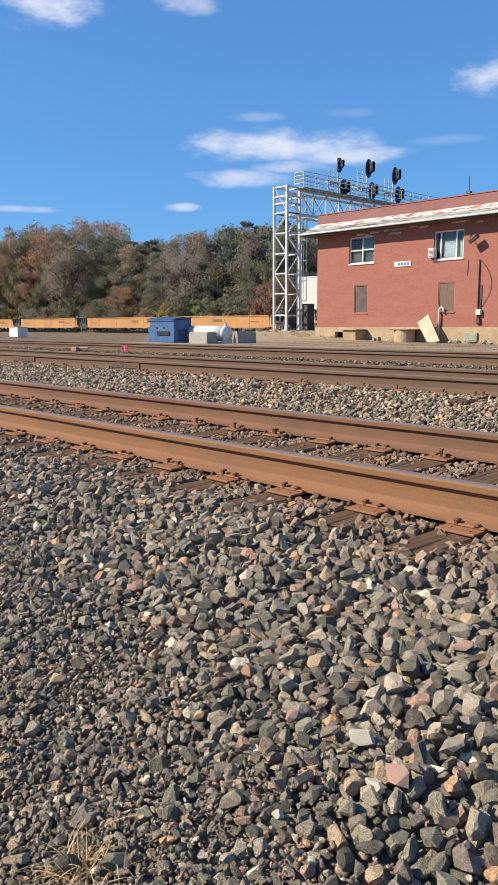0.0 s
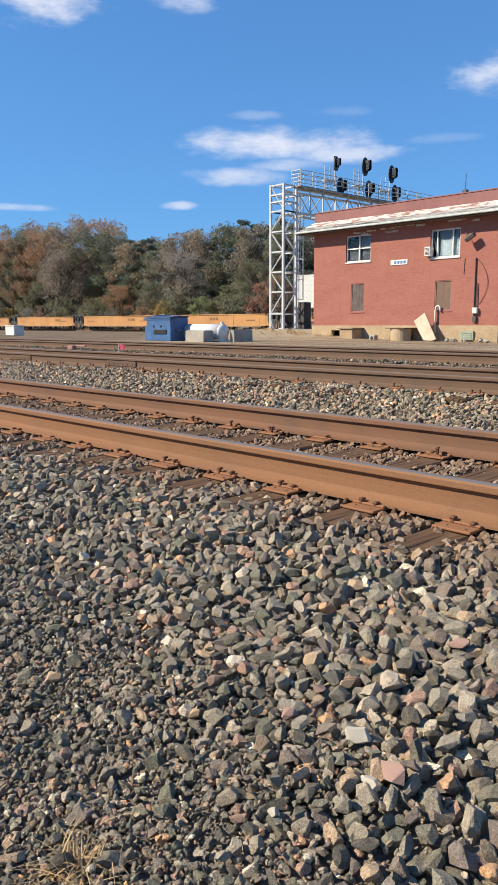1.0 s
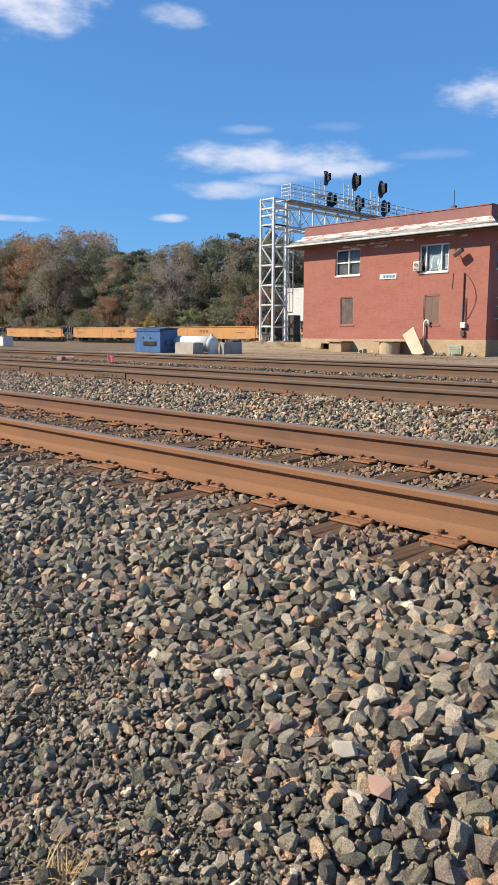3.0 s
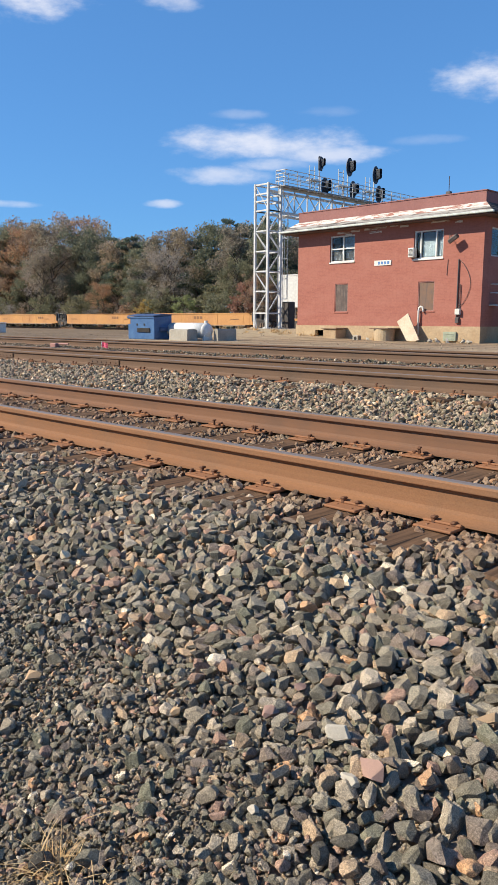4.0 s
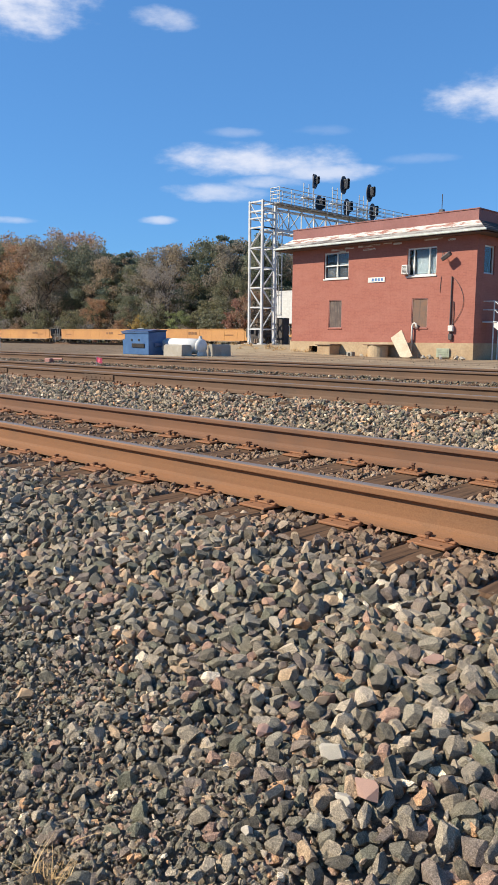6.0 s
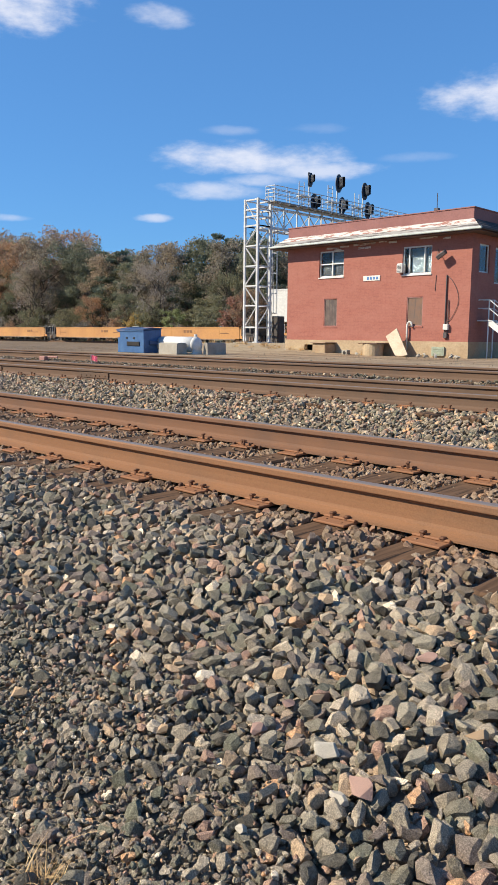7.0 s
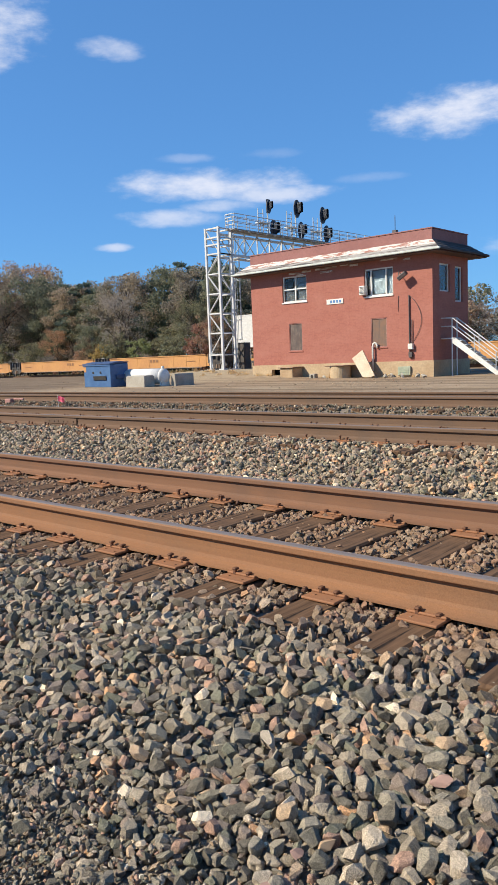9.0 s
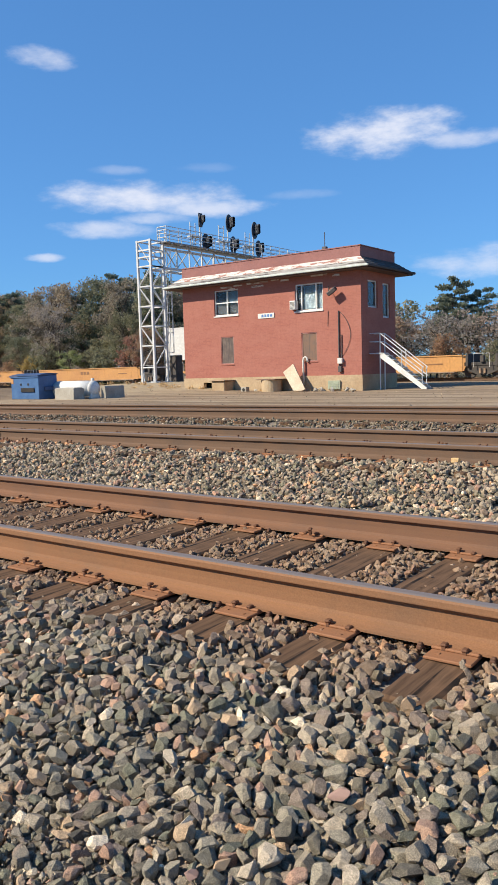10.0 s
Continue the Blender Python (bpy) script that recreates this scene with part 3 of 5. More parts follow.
def rock_shape(r, cuts, flat, fine=2):
    """A broken stone: a rounded lump split by random planes into a few large facets with worn corners."""
    bm = bmesh.new()
    sx, sy, sz = 0.5, 0.5 * r.uniform(0.56, 0.9), 0.5 * r.uniform(*flat)
    bmesh.ops.create_icosphere(bm, subdivisions=fine, radius=1.12)
    taken = []
    for _ in range(cuts):
        tries = [Vector((r.gauss(0, 1), r.gauss(0, 1), r.gauss(0, 1))).normalized() for _ in range(5)]
        d = max(tries, key=lambda c: min([(c - q).length for q in taken], default=0.0))
        taken.append(d)
        cut = bmesh.ops.bisect_plane(bm, geom=list(bm.verts) + list(bm.edges) + list(bm.faces), dist=1e-5,
                                     plane_co=d * r.uniform(0.50, 0.86), plane_no=d, clear_outer=True)
        edges = [e for e in cut["geom_cut"] if isinstance(e, bmesh.types.BMEdge)]
        if len(edges) > 2:
            bmesh.ops.contextual_create(bm, geom=edges)
    bmesh.ops.remove_doubles(bm, verts=list(bm.verts), dist=0.20 if fine > 1 else 0.3)
    lean = r.uniform(-0.35, 0.35)
    v0 = [v.co * r.uniform(0.95, 1.05) for v in bm.verts]
    bm.free()
    bm = bmesh.new()
    for c in v0:
        bm.verts.new(((c.x + lean * c.y) * sx, c.y * sy, (c.z + lean * 0.6 * c.x) * sz))
    bmesh.ops.convex_hull(bm, **{"input": list(bm.verts)})
    bmesh.ops.delete(bm, geom=[v for v in bm.verts if not v.link_faces], context="VERTS")
    bmesh.ops.triangulate(bm, faces=bm.faces)
    bmesh.ops.recalc_face_normals(bm, faces=bm.faces)
    bm.verts.index_update()
    v = np.array([v.co[:] for v in bm.verts])
    v /= np.ptp(v[:, 0])
    t = np.array([[q.index for q in f.verts] for f in bm.faces])
    bm.free()
    return v, t


rr = random.Random(11)
ROCKS = [rock_shape(rr, 9, (0.34, 0.72)) for _ in range(44)]
MIDDLING = [rock_shape(rr, 6, (0.4, 0.8), 1) for _ in range(24)]
CHIPS = [rock_shape(rr, 4, (0.4, 0.8), 1) for _ in range(20)]


def turns(n):
    q = rng.normal(size=(n, 4)) * np.array([1.0, 0.42, 0.42, 1.0])
    q /= np.linalg.norm(q, axis=1, keepdims=True)
    w, x, y, z = q.T
    return np.stack([1 - 2 * (y * y + z * z), 2 * (x * y - z * w), 2 * (x * z + y * w), 2 * (x * y + z * w), 1 - 2 * (x * x + z * z),
                     2 * (y * z - x * w), 2 * (x * z - y * w), 2 * (y * z + x * w), 1 - 2 * (x * x + y * y)], 1).reshape(n, 3, 3)


def scatter(places, sizes, shapes):
    """Vertices and triangles of many stones."""
    n = len(places)
    pick, rot = rng.integers(0, len(shapes), n), turns(n)
    vs, ts, base = [], [], 0
    for s, (v, t) in enumerate(shapes):
        who = np.nonzero(pick == s)[0]
        if not len(who):
            continue
        w = np.einsum("nij,vj->nvi", rot[who], v) * sizes[who, None, None] + places[who, None, :]
        vs.append(w.reshape(-1, 3))
        ts.append((t[None] + (np.arange(len(who)) * len(v))[:, None, None]).reshape(-1, 3) + base)
        base += len(who) * len(v)
    return np.concatenate(vs), np.concatenate(ts)


def off_ties(x, y, y0, keep, lo=-0.40, hi=1.95):
    """True where a stone may lie: clear of ties, plates and rails of the track at y0."""
    k = np.abs((x - FIRST + PITCH / 2) % PITCH - PITCH / 2)
    v = y - y0
    on_tie = (k < 0.138) & (v > lo) & (v < hi) & (rng.random(len(x)) > keep)
    on_rail = (np.abs(v) < 0.07) | (np.abs(v - 1.509) < 0.07)
    return ~on_tie & ~on_rail


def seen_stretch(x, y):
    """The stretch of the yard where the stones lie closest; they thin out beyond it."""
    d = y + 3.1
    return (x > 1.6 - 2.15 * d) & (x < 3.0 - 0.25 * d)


def bed(name, label, x0, x1, y0, y1, per_m2, small, large, shapes, material, track_y=None, keep=0.1, lift=0.0, clear=None, lo=-0.46, thin=0.10):
    n = int(per_m2 * (x1 - x0) * (y1 - y0))
    x, y = rng.uniform(x0, x1, n), rng.uniform(y0, y1, n)
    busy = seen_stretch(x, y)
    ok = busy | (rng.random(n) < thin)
    for ty in ([] if track_y is None else [track_y]):
        ok &= off_ties(x, y, ty, keep, lo)
    if clear is not None:
        ok &= clear(x, y)
    x, y, busy = x[ok], y[ok], busy[ok]
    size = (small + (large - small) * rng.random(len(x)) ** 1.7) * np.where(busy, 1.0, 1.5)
    z = ground_z(x, y) + rough(x, y) + size * rng.uniform(-0.15, 0.42, len(x)) + lift
    v, t = scatter(np.stack([x, y, z], 1), size, shapes)
    ob = new(name, quick_mesh(name, v, t, material))
    return tagged(ob, label, "ballast", kind="stuff")


def coarseness(x, y):
    """1 on the coarse shoulder, falling to 0 on the fine dark gravel at its foot."""
    edge = -1.72 - 0.22 * np.clip(x - 0.2, -1.2, 1.2) + 0.10 * np.sin(2.7 * x) + 0.06 * np.sin(6.1 * x + 3.0 * y)
    return np.clip((y - edge) / 0.55 + 0.5, 0.0, 1.0)


def pack(x0, x1, y0, y1, tries, size_of, allowed, gap=0.40):
    """Centres and sizes of stones that lie beside one another, the large ones placed first."""
    x, y = rng.uniform(x0, x1, tries), rng.uniform(y0, y1, tries)
    size = size_of(x, y)
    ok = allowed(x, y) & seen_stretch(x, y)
    x, y, size = x[ok], y[ok], size[ok]
    order = np.argsort(-size)
    cell, grid, kept = 0.10, {}, []
    for i in order:
        px, py, ps = float(x[i]), float(y[i]), float(size[i])
        cx, cy = int(px // cell), int(py // cell)
        free = True
        for gx_ in (cx - 1, cx, cx + 1):
            for gy_ in (cy - 1, cy, cy + 1):
                for qx, qy, qs in grid.get((gx_, gy_), ()):
                    if (qx - px) ** 2 + (qy - py) ** 2 < (gap * (qs + ps)) ** 2:
                        free = False
                        break
                if not free:
                    break
            if not free:
                break
        if free:
            grid.setdefault((cx, cy), []).append((px, py, ps))
            kept.append(i)
    return x[kept], y[kept], size[kept]


def shoulder_size(x, y):
    c = coarseness(x, y)
    u = rng.random(len(x))
    big = 0.024 + 0.046 * u ** 1.7
    low = 0.011 + 0.022 * u ** 2.2
    odd = rng.random(len(x)) < 0.03
    return np.where(odd, 0.030 + 0.03 * u, low + (big - low) * c)


def shoulder_free(x, y):
    return off_ties(x, y, 0.0, 0.015, -0.52)


# a bed of small stones below, then two packed layers
bed("fine_gravel", "small stone chips filling the gaps of the shoulder", -5.0, 3.2, -2.95, -0.09, 2300, 0.010, 0.028, CHIPS, M_STONE, 0.0, 0.02, -0.012)
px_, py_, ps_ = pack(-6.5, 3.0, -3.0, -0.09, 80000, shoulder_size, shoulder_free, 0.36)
pz_ = ground_z(px_, py_) + rough(px_, py_) + ps_ * rng.uniform(-0.10, 0.10, len(px_))
v, t = scatter(np.stack([px_, py_, pz_], 1), ps_ * 1.08, ROCKS)
tagged(new("ballast", quick_mesh("ballast", v, t, M_STONE)), "lower layer of grey crushed stone on the shoulder", "ballast", kind="stuff")
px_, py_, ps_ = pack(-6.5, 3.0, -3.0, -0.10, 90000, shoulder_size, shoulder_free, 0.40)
pz_ = ground_z(px_, py_) + rough(px_, py_) + ps_ * rng.uniform(0.16, 0.42, len(px_))
# the stones nearest the walk are picked out singly, the rest stay joined
single = np.nonzero((px_ > 0.25) & (px_ < 1.75) & (py_ > -1.95) & (py_ < -0.9))[0]
single = single[np.argsort(-ps_[single])][:290]
rest = np.setdiff1d(np.arange(len(px_)), single)
v, t = scatter(np.stack([px_, py_, pz_], 1)[rest], ps_[rest] * 1.06, ROCKS)
shoulder = tagged(new("ballast", quick_mesh("ballast", v, t, M_STONE)), "coarse grey and pink crushed stone on the track shoulder", "ballast", kind="stuff")
stone_meshes = [quick_mesh("stone", v, t, M_STONE_ONE) for v, t in ROCKS[:24]]
for i in single:
    ob = new("stone", rr.choice(stone_meshes))
    ob.parent = shoulder
    size = float(ps_[i]) * 1.06
    ob.matrix_world = pose(float(px_[i]), float(py_[i]), float(pz_[i]), rr.gauss(0, 32), rr.gauss(0, 32), rr.uniform(0, 360)) @ Matrix.Diagonal((size, size, size, 1))
bed("fine_gravel", "small dark chips lying over the gravel at the shoulder's foot", -4.0, 3.0, -2.95, -1.2, 2600, 0.008, 0.020, CHIPS, M_STONE, None, 0, 0.012,
    lambda x, y: rng.random(len(x)) > 0.25 + 0.72 * coarseness(x, y))
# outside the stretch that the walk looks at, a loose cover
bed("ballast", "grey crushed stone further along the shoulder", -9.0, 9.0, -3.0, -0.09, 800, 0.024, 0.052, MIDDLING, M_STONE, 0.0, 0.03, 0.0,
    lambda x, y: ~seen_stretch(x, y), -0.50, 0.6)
# single stones of unlike colour lying on top
for x, y, size, material in ((1.167, -1.708, 0.064, "white"), (1.325, -1.788, 0.080, "pink"), (0.987, -1.53, 0.056, "ochre"), (0.952, -1.722, 0.058, "pink"),
                             (1.108, -1.169, 0.066, "pink"), (1.42, -1.452, 0.062, "ochre"), (0.274, -2.023, 0.046, "ochre"), (0.935, -1.588, 0.050, "pink"),
                             (1.293, -1.827, 0.044, "white"), (1.194, -0.939, 0.052, "ochre"), (1.185, -2.016, 0.034, "white"), (0.74, -1.863, 0.040, "ochre")):
    c1, c2 = {"white": ((0.62, 0.55, 0.44), (0.46, 0.40, 0.31)), "pink": ((0.43, 0.27, 0.205), (0.34, 0.215, 0.17)), "ochre": ((0.52, 0.35, 0.20), (0.42, 0.29, 0.18))}[material]
    m = bpy.data.materials.get(material + "_stone") or plain(material + "_stone", c1, c2, 45.0, 330.0, 0.85, 0, 0.5, 0.003)
    v, t = ROCKS[int(abs(x * 100)) % len(ROCKS)]
    ob = new("stone", quick_mesh("stone", v, t, m))
    ob.parent = shoulder
    tagged(ob, {"white": "pale cream stone", "pink": "dull pink granite stone", "ochre": "ochre-coloured stone"}[material])
    ob.matrix_world = pose(x, y, float(ground_z(x, y) + rough(x, y)) + 0.012 + size * 0.36, rr.gauss(0, 14), rr.gauss(0, 14), rr.uniform(0, 360)) @ Matrix.Diagonal((size, size, size, 1))
bed("ballast", "brown dusty stones packed against the near rail", -7.5, 3.3, -0.42, -0.075, 900, 0.020, 0.046, MIDDLING, M_STONE, 0.0, 0.03, 0.010)
bed("fine_gravel", "brown chips packed under the near rails", -9, 3.3, -0.085, 0.085, 2600, 0.02, 0.034, CHIPS, M_STONE, None, 0, -0.002,
    lambda x, y: np.abs((x - FIRST + PITCH / 2) % PITCH - PITCH / 2) > 0.12)
bed("fine_gravel", "brown chips packed under the far rail", -11, 3.3, 1.425, 1.59, 1800, 0.022, 0.036, CHIPS, M_STONE, None, 0, -0.002,
    lambda x, y: np.abs((x - FIRST + PITCH / 2) % PITCH - PITCH / 2) > 0.12)
bed("ballast", "dusty brown stones lying between the rails", -14, 9.0, 0.07, 1.45, 1150, 0.024, 0.060, MIDDLING, M_STONE, 0.0, 0.10, 0.004, None, -0.4, 0.18)
bed("ballast", "pale grey stones heaped between two tracks", -22, 9.0, 1.58, 4.62, 620, 0.034, 0.080, MIDDLING, M_STONE_PALE, 0.0, 0.15, 0.01,
    lambda x, y: off_ties(x, y, 4.68, 0.92, -0.2))
bed("ballast", "brown stones between the rails of the middle track", -28, 9.0, 4.74, 6.12, 330, 0.03, 0.065, CHIPS, M_STONE_BROWN, 4.68, 0.3)
bed("ballast", "grey-brown stones between middle and far track", -36, 9.0, 6.2, 9.3, 230, 0.028, 0.072, CHIPS, M_STONE_BROWN, None, 0, 0.0)
bed("ballast", "dusty stones round the far track", -46, 9.0, 8.6, 12.6, 60, 0.035, 0.085, CHIPS, M_STONE_BROWN, 9.35, 0.8)
bed("loose_stone", "loose stones and clods scattered over the dirt yard", -60, 6, 12.4, 29.2, 1.6, 0.02, 0.06, CHIPS, M_STONE_BROWN, None, 0, -0.01)

def grass_tuft(x, y, blades, tall, spread, seed):
    r = random.Random(seed)
    tuft = thing("grass_tuft", "dry straw-coloured grass tuft growing in gravel", "grass")
    z = float(ground_z(x, y))
    bm = bmesh.new()
    for _ in range(blades):
        az, lean, h = r.uniform(0, 6.28), r.uniform(0.1, 1.0) * spread, tall * r.uniform(0.4, 1.0)
        bx, by = x + r.gauss(0, 0.32 * tall), y + r.gauss(0, 0.32 * tall)
        w = r.uniform(0.0008, 0.0022) * max(1.0, tall * 14)
        side = Vector((-math.sin(az), math.cos(az), 0)) * w
        pts = []
        for q in range(5):
            u = q / 4
            pts.append(Vector((bx + math.cos(az) * lean * h * u ** 1.6, by + math.sin(az) * lean * h * u ** 1.6, z + h * (u - 0.35 * lean * u * u))))
        row = [(bm.verts.new(p - side * (1.05 - i / 4)), bm.verts.new(p + side * (1.05 - i / 4))) for i, p in enumerate(pts)]
        for (a, b), (c, d) in zip(row, row[1:]):
            bm.faces.new((a, b, d, c))
    part("blade_clump", bm, M_STRAW, tuft)
    return tuft


for i, (x, y) in enumerate(((-30.5, 30.2), (-31.6, 31.0), (-29.3, 30.6), (-28.4, 29.6), (-33.2, 31.4), (-26.2, 29.5), (-25.6, 29.7), (-21.3, 29.6), (-18.0, 29.7), (-16.3, 29.6), (-35.8, 32.4), (-37.5, 33.0))):
    grass_tuft(x, y, 60, 0.34, 0.8, 50 + i)
for i in range(22):
    grass_tuft(-29.6 + 2.3 * math.sin(5.1 * i), 29.4 + 1.5 * math.sin(3.7 * i + 1.0), 40, 0.22, 1.1, 80 + i)
grass_tuft(0.945, -2.355, 170, 0.075, 1.9, 3)
grass_tuft(0.97, -2.33, 30, 0.115, 1.9, 4)

# ---- brick control tower building ----
BX0, BX1, BY0, BY1, BTOP = -27.2, -15.74, 30.2, 33.9, 7.0
WALL = 0.3


def wall_with_holes(a0, a1, z0, z1, holes, place):
    """A wall of thickness WALL from a0 to a1 and z0 to z1 with real openings (a, b, low, high). place(u, depth, z) gives the point."""
    us = sorted({a0, a1, *[h[0] for h in holes], *[h[1] for h in holes]})
    zs = sorted({z0, z1, *[h[2] for h in holes], *[h[3] for h in holes]})
    bm = bmesh.new()
    solid = {}
    for i in range(len(us) - 1):
        for j in range(len(zs) - 1):
            u, z = (us[i] + us[i + 1]) / 2, (zs[j] + zs[j + 1]) / 2
            solid[i, j] = not any(h[0] < u < h[1] and h[2] < z < h[3] for h in holes)
    cache = {}

    def vert(u, d, z):
        if (u, d, z) not in cache:
            cache[u, d, z] = bm.verts.new(place(u, d, z))
        return cache[u, d, z]

    for (i, j), full in solid.items():
        if not full:
            continue
        u0, u1, q0, q1 = us[i], us[i + 1], zs[j], zs[j + 1]
        for d in (0.0, WALL):
            bm.faces.new([vert(u0, d, q0), vert(u1, d, q0), vert(u1, d, q1), vert(u0, d, q1)])
        for (ni, nj), (p, q) in {(i - 1, j): ((u0, q0), (u0, q1)), (i + 1, j): ((u1, q0), (u1, q1)),
                                 (i, j - 1): ((u0, q0), (u1, q0)), (i, j + 1): ((u0, q1), (u1, q1))}.items():
            if not solid.get((ni, nj), False):
                bm.faces.new([vert(p[0], 0.0, p[1]), vert(q[0], 0.0, q[1]), vert(q[0], WALL, q[1]), vert(p[0], WALL, p[1])])
    bmesh.ops.recalc_face_normals(bm, faces=bm.faces)
    return bm


building = thing("brick_building", "two-storey red brick signal building with peeling white eaves", "building")
W1, W2 = (-24.9, -23.22, 4.15, 5.55), (-19.55, -17.88, 4.05, 5.42)
W3, W4 = (-24.5, -23.6, 1.5, 3.0), (-19.2, -18.27, 1.5, 2.95)
V1 = (-25.8, -25.1, 0.06, 0.50)
part("wall", wall_with_holes(BX0, BX1, 0.76, 6.35, [W1, W2, W3, W4], lambda u, d, z: (u, BY0 + d, z)), M_BRICK, building)
S1, S2 = (30.9, 31.95, 4.05, 5.4), (32.5, 33.3, 3.6, 5.35)
part("wall", wall_with_holes(BY0 + WALL, BY1 - WALL, 0.76, 6.35, [S1, S2], lambda u, d, z: (BX1 - d, u, z)), M_BRICK, building)
part("wall", one_box((BX0, BY0 + WALL, 0.76), (BX0 + WALL, BY1 - WALL, 6.35)), M_BRICK, building)
part("wall", one_box((BX0, BY1 - WALL, 0.76), (BX1, BY1, 6.35)), M_BRICK, building)
part("floor_slab", one_box((BX0 + WALL, BY0 + WALL, 3.3), (BX1 - WALL, BY1 - WALL, 3.5)), M_DARKROOM, building)
part("flat_roof", one_box((BX0 + WALL, BY0 + WALL, 6.2), (BX1 - WALL, BY1 - WALL, 6.36)), M_GRIME, building)
part("plinth", wall_with_holes(BX0 - 0.06, BX1 + 0.05, -0.25, 0.76, [V1], lambda u, d, z: (u, BY0 - 0.06 + d * 0.9, z)), M_PLINTH, building, "stained tan concrete plinth")
part("plinth", one_box((BX1 - 0.2, BY0 + 0.21, -0.25), (BX1 + 0.05, BY1 + 0.05, 0.76)), M_PLINTH, building, "stained tan concrete plinth")
part("plinth", one_box((BX0 - 0.06, BY0 + 0.21, -0.25), (BX0 + 0.2, BY1 + 0.05, 0.76)), M_PLINTH, building, "stained tan concrete plinth")
# near-black backing, so the plinth opening's shade comes from its colour
part("plinth_back", one_box((BX0 + 0.2, BY0 + 0.5, -0.25), (BX1 - 0.2, BY1 + 0.05, 0.70)), M_DARKROOM, building)


def ring(y_out, z0, z1, inset, material, name, label="", bevel=0.01, end=None):
    """Four walls round the roof, butted end to end."""
    lo_x, hi_x, lo_y, hi_y = BX0 - y_out, BX1 + y_out, BY0 - y_out, BY1 + y_out
    part(name, one_box((lo_x, lo_y, z0), (hi_x, lo_y + inset, z1), bevel), material, building, label)
    part(name, one_box((lo_x, hi_y - inset, z0), (hi_x, hi_y, z1), bevel), material, building, label)
    part(name, one_box((lo_x, lo_y + inset, z0), (lo_x + inset, hi_y - inset, z1), bevel), material, building, label)
    part(name, one_box((hi_x - inset, lo_y + inset, z0), (hi_x, hi_y - inset, z1), bevel), end or material, building, label)


ring(0.0, 6.352, BTOP - 0.06, 0.28, M_PARAPET, "parapet", "faded maroon brick parapet")
ring(0.03, BTOP - 0.058, BTOP, 0.34, M_PARAPET, "coping")

# sloping pent eave round all four sides, in courses of lapped boards
EAVE, ZE, ZW = 0.72, 5.92, 6.40
COURSES = 4


def eave_ring(bm, o0, z0, o1, z1, thick, sides=(0, 1, 2, 3)):
    """A sloping ring from outset o0 at z0 to outset o1 at z1."""
    def corners(o, z):
        return [Vector((BX0 - o, BY0 - o, z)), Vector((BX1 + o, BY0 - o, z)), Vector((BX1 + o, BY1 + o, z)), Vector((BX0 - o, BY1 + o, z))]
    top_in, top_out = corners(o0, z0), corners(o1, z1)
    low_in, low_out = corners(o0, z0 - thick), corners(o1, z1 - thick)
    sets = [[bm.verts.new(p) for p in c] for c in (top_in, top_out, low_in, low_out)]
    for i in sides:
        j = (i + 1) % 4
        a, b, c, d = sets
        bm.faces.new((a[i], b[i], b[j], a[j]))
        bm.faces.new((c[i], c[j], d[j], d[i]))
        bm.faces.new((b[i], d[i], d[j], b[j]))
        bm.faces.new((a[i], a[j], c[j], c[i]))
    bmesh.ops.delete(bm, geom=[v for v in bm.verts if not v.link_faces], context="VERTS")
    bmesh.ops.recalc_face_normals(bm, faces=bm.faces)


for c in range(COURSES):
    bm = bmesh.new()
    o0, o1 = 0.012 + (EAVE - 0.012) * c / COURSES, EAVE * (c + 1) / COURSES + 0.02
    z0, z1 = ZW + (ZE - ZW) * c / COURSES, ZW + (ZE - ZW) * (c + 1) / COURSES
    eave_ring(bm, o0, z0 + 0.012 * (COURSES - c), o1, z1 + 0.012 * (COURSES - c), 0.03, (0, 2, 3))
    part("eave_board", bm, M_PEEL if c < 2 else M_ROOFING, building, "peeling white painted eave board" if c < 2 else "weathered grey eave board")
    # boards of the +x side, their shade put into a dark colour
    bm = bmesh.new()
    eave_ring(bm, o0, z0 + 0.012 * (COURSES - c), o1, z1 + 0.012 * (COURSES - c), 0.03, (1,))
    part("eave_board", bm, M_SHADED_END, building, "eave board on the end side, darkened in colour for shade")
bm = bmesh.new()
eave_ring(bm, 0.014, ZE - 0.10, EAVE - 0.01, ZE - 0.10, 0.025)
part("soffit", bm, M_SOFFIT, building, "dark shaded soffit boards")
# the gutter's +x piece takes the same shade-darkened colour
ring(EAVE + 0.10, ZE - 0.075, ZE + 0.035, 0.10, M_GUTTER, "gutter", "pale greenish metal gutter", 0.025, M_SHADED_END)
for x0, x1, z in ((-24.4, -23.6, 5.62), (-23.5, -22.9, 5.66), (-22.6, -21.2, 5.68), (-18.6, -17.6, 5.72), (-23.9, -23.4, 5.50), (-22.3, -21.5, 5.50), (-20.4, -19.9, 5.66), (-17.3, -16.9, 5.62), (-21.0, -20.5, 5.74)):
    part("peeled_patch", one_box((x0, BY0 - 0.022, z), (x1, BY0 - 0.003, z + 0.10), 0.006), M_PEEL, building, "flaking pale paint patch")


